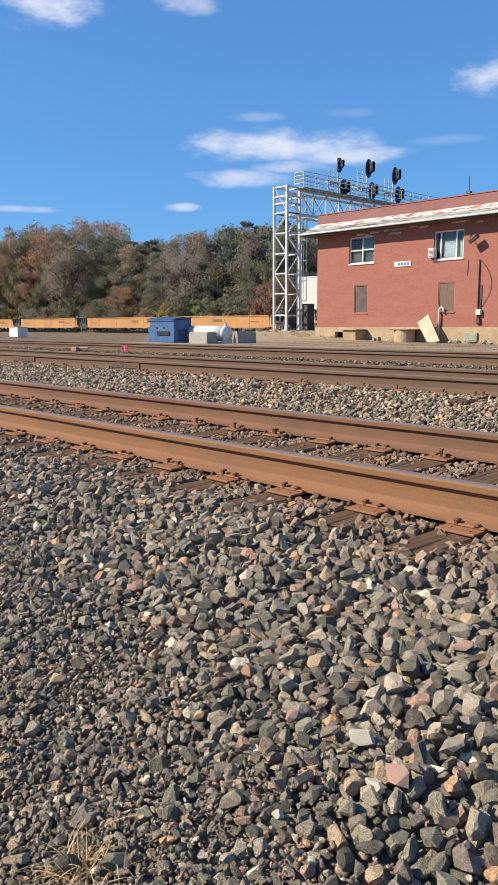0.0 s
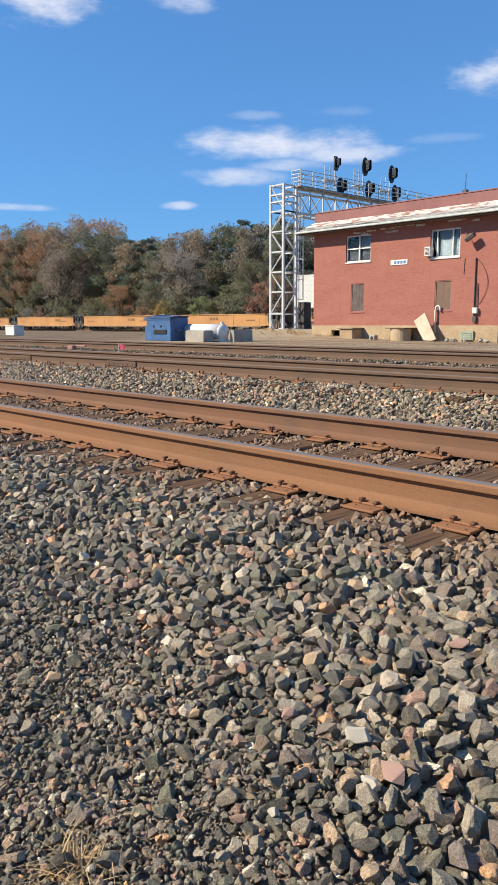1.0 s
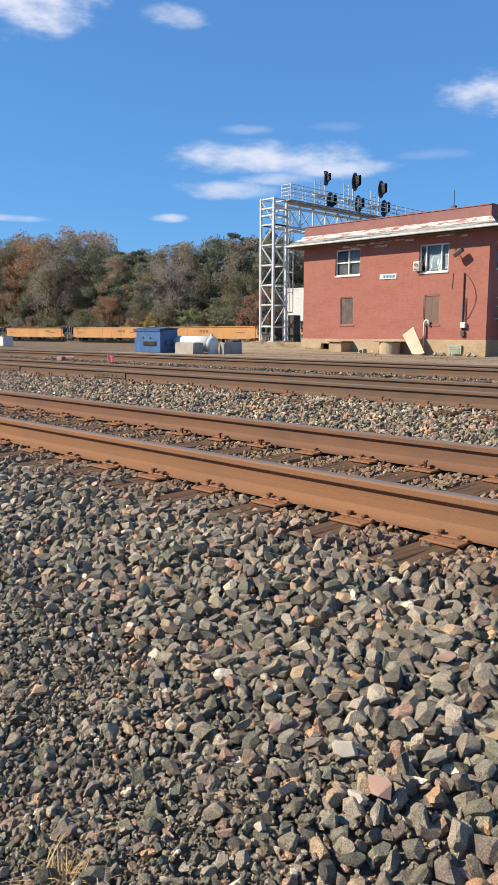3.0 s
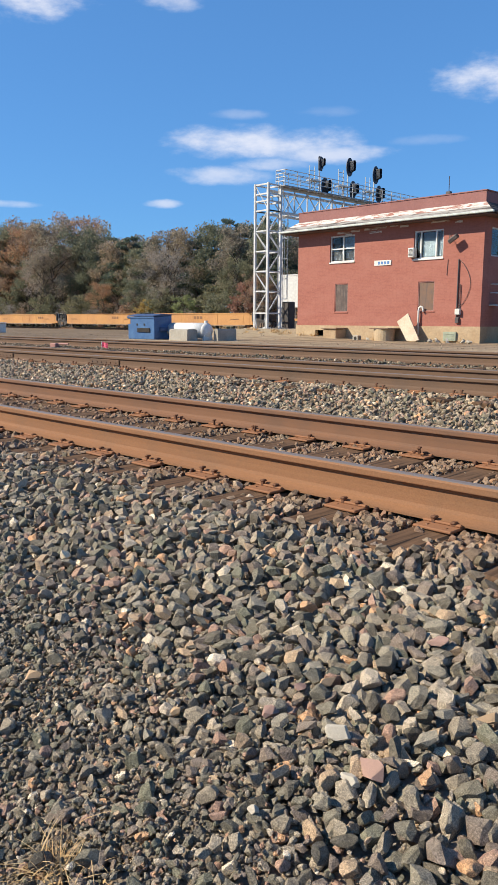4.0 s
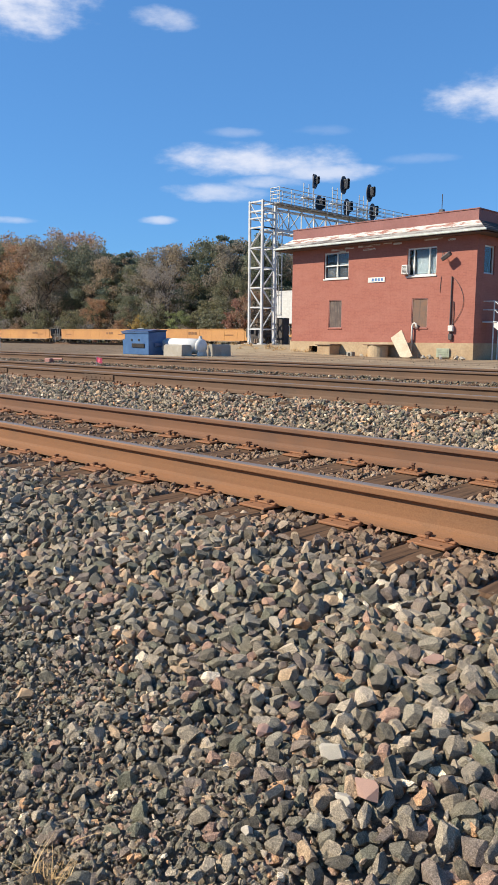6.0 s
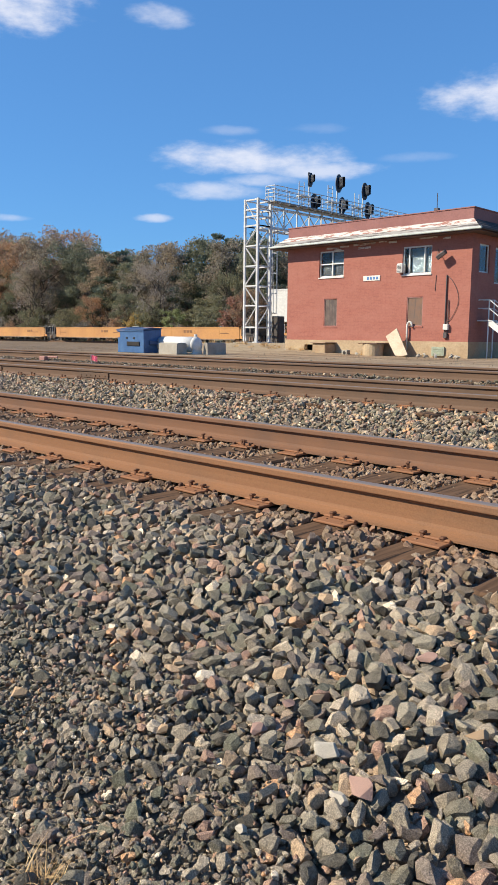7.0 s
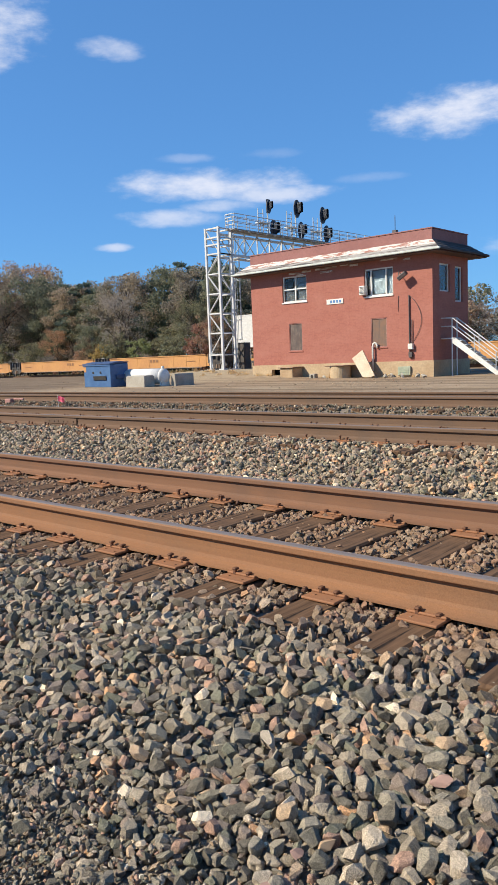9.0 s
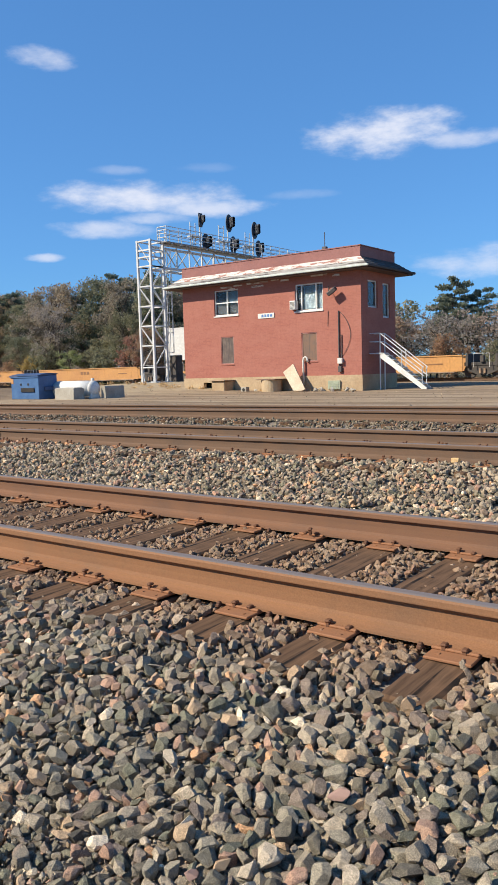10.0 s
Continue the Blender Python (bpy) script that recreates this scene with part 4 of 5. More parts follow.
def sash_window(name, w, rails, stiles, label, depth=0.07, bar_w=0.038):
    """A window in the front wall: outer sill, casing, bars and glass panes."""
    x0, x1, z0, z1 = w
    win = part(name, one_box((x0 - 0.03, BY0 - 0.05, z0 - 0.07), (x1 + 0.03, BY0 + 0.12, z0 - 0.002), 0.012), M_WHITE, building, label)
    y0, y1 = BY0 + depth, BY0 + depth + 0.07
    fr = bmesh.new()
    t = 0.07
    box(fr, (x0 + 0.002, y0, z0), (x1 - 0.002, y1, z0 + t), 0.008)
    box(fr, (x0 + 0.002, y0, z1 - t), (x1 - 0.002, y1, z1 - 0.002), 0.008)
    box(fr, (x0 + 0.002, y0, z0 + t), (x0 + t, y1, z1 - t), 0.008)
    box(fr, (x1 - t, y0, z0 + t), (x1 - 0.002, y1, z1 - t), 0.008)
    part("window_frame", fr, M_WHITE, win)
    for u in stiles:
        xm = x0 + (x1 - x0) * u
        part("mullion", one_box((xm - bar_w, y0 - 0.01, z0 + t), (xm + bar_w, y1 + 0.01, z1 - t), 0.006), M_WHITE, win)
    for u in rails:
        zm = z0 + (z1 - z0) * u
        part("sash_rail", one_box((x0 + t, y0 + 0.004, zm - 0.03), (x1 - t, y1 - 0.004, zm + 0.03), 0.006), M_WHITE, win)
    us = [0.0, *stiles, 1.0]
    for a, b in zip(us, us[1:]):
        xa, xb = x0 + (x1 - x0) * a, x0 + (x1 - x0) * b
        pane = part("pane", one_box((xa + 0.055, y0 + 0.03, z0 + t), (xb - 0.055, y0 + 0.036, z1 - t)), M_GLASS, win)
        pane.visible_shadow = False
    return win


w1 = sash_window("window_upper", W1, [0.5], [0.52], "white double window with dark glass panes")
w2 = sash_window("window_upper", W2, [], [0.22, 0.74], "white three-part window holding an air conditioner", bar_w=0.035)
part("blind", one_box((W2[0] + 0.42, BY0 + 0.19, W2[2] + 0.1), (W2[1] - 0.1, BY0 + 0.21, W2[3] - 0.1), 0.004), M_CURTAIN, w2, "pale blue blind behind the glass")
# this sheet and the next are added to set the panes' dim tone
part("blind", one_box((W2[0] + 0.1, BY0 + 0.19, W2[2] + 0.1), (W2[0] + 0.40, BY0 + 0.21, W2[3] - 0.1), 0.004), M_PANE_GREY, w2, "dim grey blind")
part("blind", one_box((W1[0] + 0.1, BY0 + 0.19, W1[2] + 0.1), (W1[1] - 0.1, BY0 + 0.21, W1[3] - 0.1), 0.004), M_PANE_GREY, w1, "dim grey blind")
part("blind", one_box((W1[0] + 0.92, BY0 + 0.165, W1[2] + 0.75), (W1[1] - 0.1, BY0 + 0.185, W1[3] - 0.1), 0.004), M_CURTAIN, w1, "half drawn pale blind")
for w, sheet, note in ((W3, M_BOARD, "grey"), (W4, M_BOARD_TAN, "tan")):
    board = part("boarded_window", one_box((w[0] + 0.05, BY0 + 0.05, w[2] + 0.05), (w[1] - 0.05, BY0 + 0.075, w[3] - 0.05), 0.004), sheet, building, f"ground floor window closed with a weathered {note} sheet")
    for a, b in (((w[0] + 0.002, w[2] + 0.002), (w[0] + 0.048, w[3] - 0.002)), ((w[1] - 0.048, w[2] + 0.002), (w[1] - 0.002, w[3] - 0.002)),
                 ((w[0] + 0.05, w[2] + 0.002), (w[1] - 0.05, w[2] + 0.048)), ((w[0] + 0.05, w[3] - 0.048), (w[1] - 0.05, w[3] - 0.002))):
        part("batten", one_box((a[0], BY0 + 0.02, a[1]), (b[0], BY0 + 0.09, b[1]), 0.006), M_FADED_RED, board)
    part("window_sill", one_box((w[0] - 0.04, BY0 - 0.03, w[2] - 0.08), (w[1] + 0.04, BY0 + 0.10, w[2] - 0.003), 0.012), M_BRICK, board)
for w in (S1, S2):
    fr = bmesh.new()
    x0, x1 = BX1 - 0.15, BX1 - 0.08
    box(fr, (x0, w[0], w[2]), (x1, w[0] + 0.08, w[3]), 0.008)
    box(fr, (x0, w[1] - 0.08, w[2]), (x1, w[1], w[3]), 0.008)
    box(fr, (x0, w[0] + 0.08, w[2]), (x1, w[1] - 0.08, w[2] + 0.08), 0.008)
    box(fr, (x0, w[0] + 0.08, w[3] - 0.08), (x1, w[1] - 0.08, w[3]), 0.008)
    side = part("side_window", fr, M_WHITE, building, "side window with a white frame in shade")
    pane = part("pane", one_box((x0 + 0.03, w[0] + 0.08, w[2] + 0.08), (x0 + 0.036, w[1] - 0.08, w[3] - 0.08)), M_GLASS, side)
    pane.visible_shadow = False

ac = thing("air_conditioner", "white window air conditioner jutting from the upper window", "air conditioner")
part("case", one_box((-19.72, BY0 - 0.26, 4.14), (-19.38, BY0 + 0.06, 4.60), 0.025), M_WHITE, ac)
for i in range(6):
    part("louvre", one_box((-19.67, BY0 - 0.272, 4.21 + 0.06 * i), (-19.43, BY0 - 0.262, 4.235 + 0.06 * i)), M_GRIME, ac)

sign = thing("station_sign", "white name board with blue illegible lettering on brick", "sign")
part("board", one_box((-21.9, BY0 - 0.035, 3.84), (-20.85, BY0 - 0.004, 4.1), 0.006), M_WHITE, sign)
for i in range(4):
    part("lettering", one_box((-21.66 + 0.19 * i, BY0 - 0.041, 3.90), (-21.53 + 0.19 * i, BY0 - 0.036, 4.04)), M_SIGNBLUE, sign)

lamp = thing("floodlight", "dark wall floodlight on a short bent arm", "light")
part("bracket", bar(one_bar((-17.55, BY0 - 0.001, 5.15), (-17.38, BY0 - 0.30, 4.86), 0.022), (-17.38, BY0 - 0.30, 4.86), (-17.2, BY0 - 0.34, 4.80), 0.022), M_CABLE, lamp)
part("housing", one_box((-0.26, -0.13, -0.11), (0.26, 0.13, 0.11), 0.04, pose(-17.15, BY0 - 0.36, 4.86, 20, -32, 0)), M_CABLE, lamp)

service = thing("electric_service", "dark conduit pipes with a meter box on brick", "conduit")
part("conduit", one_bar((-16.98, BY0 - 0.05, 1.0), (-16.98, BY0 - 0.05, 3.92), 0.032, 10), M_CABLE, service)
part("conduit", one_bar((-16.84, BY0 - 0.05, 1.25), (-16.84, BY0 - 0.05, 2.75), 0.022, 8), M_CABLE, service)
part("meter_box", one_box((-17.02, BY0 - 0.17, 1.32), (-16.76, BY0 - 0.002, 1.60), 0.015), M_WHITE, service, "white meter box")
part("lower_box", one_box((-17.02, BY0 - 0.12, 0.92), (-16.82, BY0 - 0.002, 1.2), 0.015), M_CABLE, service)
bm = tube([(-16.95 + 0.62 * max(0.0, math.sin(i / 12 * math.pi)) ** 0.8, BY0 - 0.03, 3.9 - 2.3 * i / 12) for i in range(13)], 0.012, 5)
part("hanging_wire", bm, M_CABLE, service)
bm = one_bar((-17.62, BY0 - 0.02, 3.2), (-17.58, BY0 - 0.02, 3.95), 0.012, 5)
part("hanging_wire", bm, M_CABLE, service)

spout = thing("vent_pipe", "white bent pipe rising from the plinth", "pipe")
bm = tube([(-19.05, BY0 - 0.12, 0.3), (-19.05, BY0 - 0.12, 1.55), (-19.02, BY0 - 0.12, 1.66), (-18.94, BY0 - 0.11, 1.72), (-18.85, BY0 - 0.10, 1.69), (-18.81, BY0 - 0.09, 1.58), (-18.80, BY0 - 0.09, 1.46)], 0.05, 10)
part("pipe", bm, M_WHITE, spout, smooth=True)

slab = thing("leaning_slab", "pale stone-coloured slab leaning on the wall", "slab")
bm = prism([(-19.98, 1.0), (-19.42, 1.42), (-18.52, 0.10), (-18.75, 0.02), (-19.22, 0.03)], "y", 29.35, 29.42)
part("slab", bm, M_CREAM, slab)
slab.matrix_world = Matrix.Translation((0, 0.0, 0)) @ Matrix.Translation((0, 29.4, 0)) @ Matrix.Rotation(radians(-14), 4, "X") @ Matrix.Translation((0, -29.4, 0))

hatch = thing("cellar_hatch", "tan concrete cellar hatch with a tin lid", "hatch")
part("curb", one_box((-24.5, 29.25, -0.1), (-23.6, 30.13, 0.58), 0.03), M_PLINTH, hatch)
part("lid", one_box((-24.58, 29.15, 0.585), (-23.5, 30.13, 0.64), 0.015), M_TIN, hatch, "rusty tin lid")

well = thing("window_well", "rounded rusty tin well covered by a flat lid", "window well")
bm = bmesh.new()
bmesh.ops.create_cone(bm, cap_ends=True, segments=24, radius1=0.52, radius2=0.54, depth=0.72, matrix=pose(-20.72, 29.58, 0.24))
part("drum", bm, M_PLINTH, well, smooth=False)
part("lid", one_box((-21.3, 29.02, 0.605), (-20.12, 30.13, 0.65), 0.015), M_BOARD_TAN, well, "brown board lid")

block = thing("concrete_block", "hollow concrete block lying by the wall", "block")
bm = bmesh.new()
box(bm, (-22.3, 29.0, -0.02), (-21.95, 29.3, 0.26), 0.015)
part("body", bm, M_CONCRETE, block)
# a solid disc; the hole's shade is only its near-black colour
part("hole", one_bar((-22.12, 28.985, 0.12), (-22.12, 29.05, 0.12), 0.085, 14), M_DARKROOM, block, "near-black disc standing in for a shaded hole")
vent = thing("wall_vent", "pale green metal vent on the plinth", "vent")
part("case", one_box((-17.6, BY0 - 0.16, 0.06), (-16.9, BY0 - 0.062, 0.5), 0.012), M_PALEGREEN, vent)
for i in range(4):
    part("slat", one_box((-17.52, BY0 - 0.175, 0.13 + 0.085 * i), (-16.98, BY0 - 0.162, 0.165 + 0.085 * i)), M_PALEGREEN, vent)

r = random.Random(5)
for i in range(26):
    x = r.uniform(-27.5, -15.5)
    y = r.uniform(29.3, 30.05)
    if -24.2 < x < -22.8 or -21.1 < x < -19.6 or -22.35 < x < -21.9:
        continue
    v, t = ROCKS[i % len(ROCKS)]
    ob = new("rubble", quick_mesh("rubble", v * r.uniform(0.15, 0.42), t, M_CONCRETE))
    ob.matrix_world = pose(x, y, 0.05, r.uniform(0, 360), r.uniform(0, 360), 0)
    tagged(ob, "broken piece of pale rubble by the wall", "rubble", "rubble along the wall")

antenna = thing("roof_antenna", "thin dark whip antenna on the parapet", "antenna")
part("whip", one_bar((-17.8, BY0 + 0.15, BTOP), (-17.8, BY0 + 0.15, BTOP + 0.85), 0.018, 6), M_CABLE, antenna)
part("base", one_box((-17.92, BY0 + 0.05, BTOP - 0.002), (-17.68, BY0 + 0.25, BTOP + 0.14), 0.02), M_CABLE, antenna)

# outside stair on the shaded end wall
stair = thing("metal_stair", "galvanised outside stair with white stringer and handrails", "stair")
PX0, PX1, PZ = BX1 + 0.02, -15.0, 1.8
for y in (31.0, 31.5):
    part("post", one_bar((-15.16, y, float(ground_z(-15, 31)) - 0.02), (-15.16, y, 2.77), 0.035, 8), M_GALV, stair)
    for z in (2.75, 2.35):
        part("handrail", one_bar((PX0, y, z), (-15.16, y, z), 0.026, 8), M_GALV, stair)
        part("handrail", one_bar((-15.16, y, z), (-12.9, y, z - PZ + 0.08), 0.026, 8), M_GALV, stair)
    for u in (0.5, 0.97):
        x = -15.16 + (2.26 * u)
        zb = PZ - 1.72 * u
        part("post", one_bar((x, y, zb - 0.05), (x, y, zb + 0.97), 0.024, 8), M_GALV, stair)
    part("stringer", prism([(-15.0, 1.80), (-12.75, 0.08), (-12.75, 0.0), (-12.98, 0.0), (-15.16, 1.56), (-15.16, 1.80)], "y", y - 0.025, y + 0.025), M_WHITE, stair, "white painted stringer")
part("landing", one_box((PX0, 30.94, PZ - 0.06), (PX1, 31.56, PZ), 0.01), M_GALV, stair)
for i in range(8):
    u = (i + 0.7) / 8.6
    x, z = -15.0 + 2.2 * u, 1.8 - 1.72 * u
    part("tread", one_box((x - 0.14, 31.03, z - 0.03), (x + 0.14, 31.47, z), 0.006), M_GALV, stair)

# ---- signal bridge ----
bridge = thing("signal_bridge", "galvanised lattice signal bridge spanning the rear tracks", "signal bridge")
TX0, TX1, TY0, TY1, TZ0, TZ1 = -34.42, -33.24, 34.0, 35.2, 0.5, 9.8
DECK = 9.72


def lattice_tower(y0, y1, zb):
    for x in (TX0, TX1):
        for y in (y0, y1):
            part("leg", one_box((x - 0.075, y - 0.075, zb), (x + 0.075, y + 0.075, TZ1 + 0.08), 0.012), M_GALV, bridge)
            part("foot_plate", one_box((x - 0.22, y - 0.22, zb - 0.06), (x + 0.22, y + 0.22, zb - 0.001), 0.01), M_GALV, bridge)
    zs = [zb + 0.95, 2.95, 4.25, 5.55, 6.85, 8.15]
    for n, z in enumerate(zs):
        for y in (y0, y1):
            part("strut", one_box((TX0 + 0.075, y - 0.045, z - 0.045), (TX1 - 0.075, y + 0.045, z + 0.045), 0.006), M_GALV, bridge)
        for x in (TX0, TX1):
            part("strut", one_box((x - 0.04, y0 + 0.075, z - 0.04), (x + 0.04, y1 - 0.075, z + 0.04), 0.006), M_GALV, bridge)
        if n:
            a, b = (TX0, TX1) if n % 2 else (TX1, TX0)
            for y in (y0, y1):
                part("brace", one_bar((a, y, zs[n - 1]), (b, y, z), 0.042, 6), M_GALV, bridge)
            c, d = (y0, y1) if n % 2 else (y1, y0)
            for x in (TX0, TX1):
                part("brace", one_bar((x, c, zs[n - 1]), (x, d, z), 0.036, 6), M_GALV, bridge)
    for x in (TX0, TX1):
        part("brace", one_bar((x + (0.2 if x == TX0 else -0.2), y0, zb), (x, y0, zb + 0.95), 0.04, 6), M_GALV, bridge)
    for z in (8.15, 8.75, 9.2, TZ1):
        for y in (y0, y1):
            part("strut", one_box((TX0 - 0.1, y - 0.05, z - 0.05), (TX1 + 0.1, y + 0.05, z + 0.05), 0.006), M_GALV, bridge)
        for x in (TX0, TX1):
            part("strut", one_box((x - 0.04, y0 + 0.075, z - 0.04), (x + 0.04, y1 - 0.075, z + 0.04), 0.006), M_GALV, bridge)
    part("brace", one_bar((TX1, y0, 8.2), (TX0, y0, TZ1), 0.036, 6), M_GALV, bridge)


lattice_tower(TY0, TY1, TZ0 + 0.06)
lattice_tower(58.0, 60.0, 0.2)
for y0, y1, zt in ((TY0, TY1, TZ0), (58.0, 60.0, 0.14)):
    footing = tagged(finish("tower_footing", one_box((TX0 - 0.6, y0 - 0.5, -0.4), (TX1 + 0.6, y1 + 0.5, zt), 0.03), M_CONCRETE), "concrete footing under the signal bridge tower", "footing")
BEND = 58.0
for x in (TX0, TX1):
    for z in (8.1, DECK - 0.08):
        part("chord", one_box((x - 0.08, TY1 + 0.076, z - 0.08), (x + 0.08, BEND - 0.076, z + 0.08), 0.012), M_GALV, bridge)
n = 17
for i in range(n):
    a, b = TY1 + (BEND - TY1) * i / n, TY1 + (BEND - TY1) * (i + 1) / n
    for x in (TX0, TX1):
        part("post", one_box((x - 0.035, b - 0.035, 8.18), (x + 0.035, b + 0.035, DECK - 0.16), 0.005), M_GALV, bridge)
        part("brace", one_bar((x, a, 8.15 if i % 2 else DECK - 0.15), (x, b, DECK - 0.15 if i % 2 else 8.15), 0.04, 6), M_GALV, bridge)
    part("cross_tie", one_box((TX0 + 0.08, b - 0.03, 8.07), (TX1 - 0.08, b + 0.03, 8.13)), M_GALV, bridge)
part("walkway", one_box((-33.58, 35.0, DECK + 0.002), (TX1 + 0.55, BEND, DECK + 0.07), 0.01), M_GRATING, bridge, "dark steel grating walkway")
for i in range(24):
    y = TY1 + 0.3 + i * 0.9
    part("bracket", one_box((TX1 + 0.5, y - 0.05, DECK - 0.10), (TX1 + 0.62, y + 0.05, DECK - 0.02), 0.01), M_GALV, bridge)
for x in (-33.55, TX1 + 0.5):
    for z in (0.45, 0.75, 1.05):
        part("handrail", one_bar((x, 35.05, DECK + z), (x, BEND, DECK + z), 0.026, 6), M_GALV, bridge)
    for i in range(20):
        y = 35.05 + i * 1.2
        part("stanchion", one_bar((x, y, DECK + 0.06), (x, y, DECK + 1.06), 0.026, 6), M_GALV, bridge)
for z in (0.35, 0.6, 0.82, 1.05):
    part("handrail", one_bar((-33.55, 35.05, DECK + z), (TX1 + 0.5, 35.05, DECK + z), 0.03, 6), M_GALV, bridge)

# caged access ladder behind the tower
ladder = thing("access_ladder", "galvanised caged ladder behind the lattice tower", "ladder")
LX, LY = -33.75, 35.75
for dx in (-0.22, 0.22):
    part("side_rail", one_bar((LX + dx, LY, 0.5), (LX + dx, LY, DECK + 1.0), 0.028, 6), M_GALV, ladder)
for i in range(30):
    part("rung", one_bar((LX - 0.22, LY, 0.75 + 0.3 * i), (LX + 0.22, LY, 0.75 + 0.3 * i), 0.016, 6), M_GALV, ladder)
for i in range(6):
    z = 2.5 + 1.35 * i
    bm = tube([(LX - 0.4, LY + 0.05, z)] + [(LX + 0.4 * math.cos(a), LY + 0.08 + 0.55 * math.sin(a), z) for a in np.linspace(0, math.pi, 9)], 0.022, 5)
    part("cage_hoop", bm, M_GALV, ladder)
for a in np.linspace(0.35, math.pi - 0.35, 4):
    p = Vector((LX + 0.4 * math.cos(a), LY + 0.08 + 0.55 * math.sin(a), 2.5))
    part("cage_bar", one_bar(p, p + Vector((0, 0, 6.8)), 0.018, 5), M_GALV, ladder)
cabinet = thing("relay_cabinet", "dark grey relay cabinet at the tower foot", "cabinet")
part("case", one_box((-33.7, 35.9, 0.3), (-33.0, 36.5, 2.3), 0.03), M_GRIME, cabinet)
part("door", one_box((-33.64, 35.87, 0.42), (-33.06, 35.897, 2.22), 0.01), M_GRIME, cabinet)


TURN = Matrix.Rotation(math.radians(-3), 3, "Z")


def signal_mast(y, tops):
    mast = thing("signal_mast", "signal mast with two black oval signal heads", "railway signal", "signal masts on the bridge")
    x = -33.5
    part("pole", one_bar((x, y, DECK + 0.07), (x, y, tops[0] + 0.35), 0.05, 10), M_GALV, mast)
    for z, yo, size in tops_pairs(tops):
        head = bmesh.new()
        bmesh.ops.create_cone(head, cap_ends=True, segments=28, radius1=0.5, radius2=0.5, depth=0.05,
                              matrix=pose(x + 0.16, y + yo, z, 0, 90, 0) @ Matrix.Diagonal((1.3 * size, 0.72 * size, 1, 1)))
        bmesh.ops.rotate(head, cent=(x, y + yo, z), matrix=TURN, verts=head.verts)
        face = part("target_disc", head, M_HAZED_BLACK, mast, "black oval target disc")
        part("lamp_case", one_box((x + 0.02, y + yo - 0.2, z - 0.48), (x + 0.13, y + yo + 0.2, z + 0.48), 0.04), M_HAZED_BLACK, face)
        hood = bmesh.new()
        outline = [(-0.08, -0.46), (-0.12, -0.36), (-0.13, 0.34), (-0.09, 0.45), (0.0, 0.49), (0.09, 0.45), (0.13, 0.34), (0.12, -0.36), (0.08, -0.46)]
        inner, outer = [[hood.verts.new((x + 0.19 + dx, y + yo + u * size, z + v * s * size + drop)) for u, v in outline] for dx, s, drop in ((0.0, 0.88, 0.0), (0.46 * size, 0.74, 0.06))]
        for i in range(len(outline) - 1):
            hood.faces.new((inner[i], inner[i + 1], outer[i + 1], outer[i]))
        bmesh.ops.solidify(hood, geom=list(hood.faces), thickness=0.014)
        bmesh.ops.rotate(hood, cent=(x, y + yo, z), matrix=TURN, verts=hood.verts)
        part("hood", hood, M_HAZED_BLACK, face, "long black sun hood")
    for dy in (-1.05, -0.5):
        part("ladder_rail", one_bar((x, y + dy, DECK + 0.06), (x, y + dy, tops[0] - 0.25), 0.032, 6), M_GALV, mast)
    for i in range(7):
        z = DECK + 0.35 + 0.3 * i
        if z < tops[0] - 0.35:
            part("rung", one_bar((x, y - 1.05, z), (x, y - 0.5, z), 0.024, 6), M_GALV, mast)
    part("platform", one_box((x - 0.25, y - 1.1, DECK + 0.86), (x + 0.2, y - 0.05, DECK + 0.92), 0.008), M_GALV, mast)
    return mast


def tops_pairs(tops):
    return [(tops[0], 0.0, tops[2]), (tops[1], 0.45, 1.0)]


signal_mast(39.4, (11.83, 10.30, 0.68))
signal_mast(42.6, (12.02, 10.48, 1.0))
signal_mast(45.8, (11.9, 10.55, 1.0))

# ---- freight train ----
RAILTOP = 0.045 + 0.206
SIDE_Y, CAR_W = 40.0, 2.62
BACK = Matrix.Translation((0, 3.4, 0))


def truck_set(car, x):
    """A two-axle truck: side frames, springs, four wheels."""
    for y in (40.55, 42.06):
        inner = 1 if y < 41 else -1
        for dx in (-0.85, 0.85):
            w = bmesh.new()
            bar(w, (x + dx, y - 0.06, RAILTOP + 0.42), (x + dx, y + 0.06, RAILTOP + 0.42), 0.42, 24)
            wheel = part("wheel", w, M_GRIME, car)
            part("hub", one_bar((x + dx, y - 0.13 * inner, RAILTOP + 0.42), (x + dx, y - 0.05 * inner, RAILTOP + 0.42), 0.13, 12), M_TIN, wheel)
        yo = y - 0.2 * inner
        part("side_frame", prism([(x - 1.15, 0.78), (x - 1.1, 0.92), (x - 0.4, 1.02), (x + 0.4, 1.02), (x + 1.1, 0.92), (x + 1.15, 0.78), (x + 0.8, 0.62), (x + 0.35, 0.45), (x - 0.35, 0.45), (x - 0.8, 0.62)],
                                 "y", yo - 0.06, yo + 0.06), M_GRIME, car)
        part("spring", one_bar((x - 0.14, yo - 0.09 * inner, 0.52), (x - 0.14, yo - 0.09 * inner, 0.82), 0.08, 8), M_TIN, car)
        part("spring", one_bar((x + 0.14, yo - 0.09 * inner, 0.52), (x + 0.14, yo - 0.09 * inner, 0.82), 0.08, 8), M_TIN, car)
    for dx in (-0.85, 0.85):
        part("axle", one_bar((x + dx, 40.6, RAILTOP + 0.42), (x + dx, 42.0, RAILTOP + 0.42), 0.08, 10), M_GRIME, car)


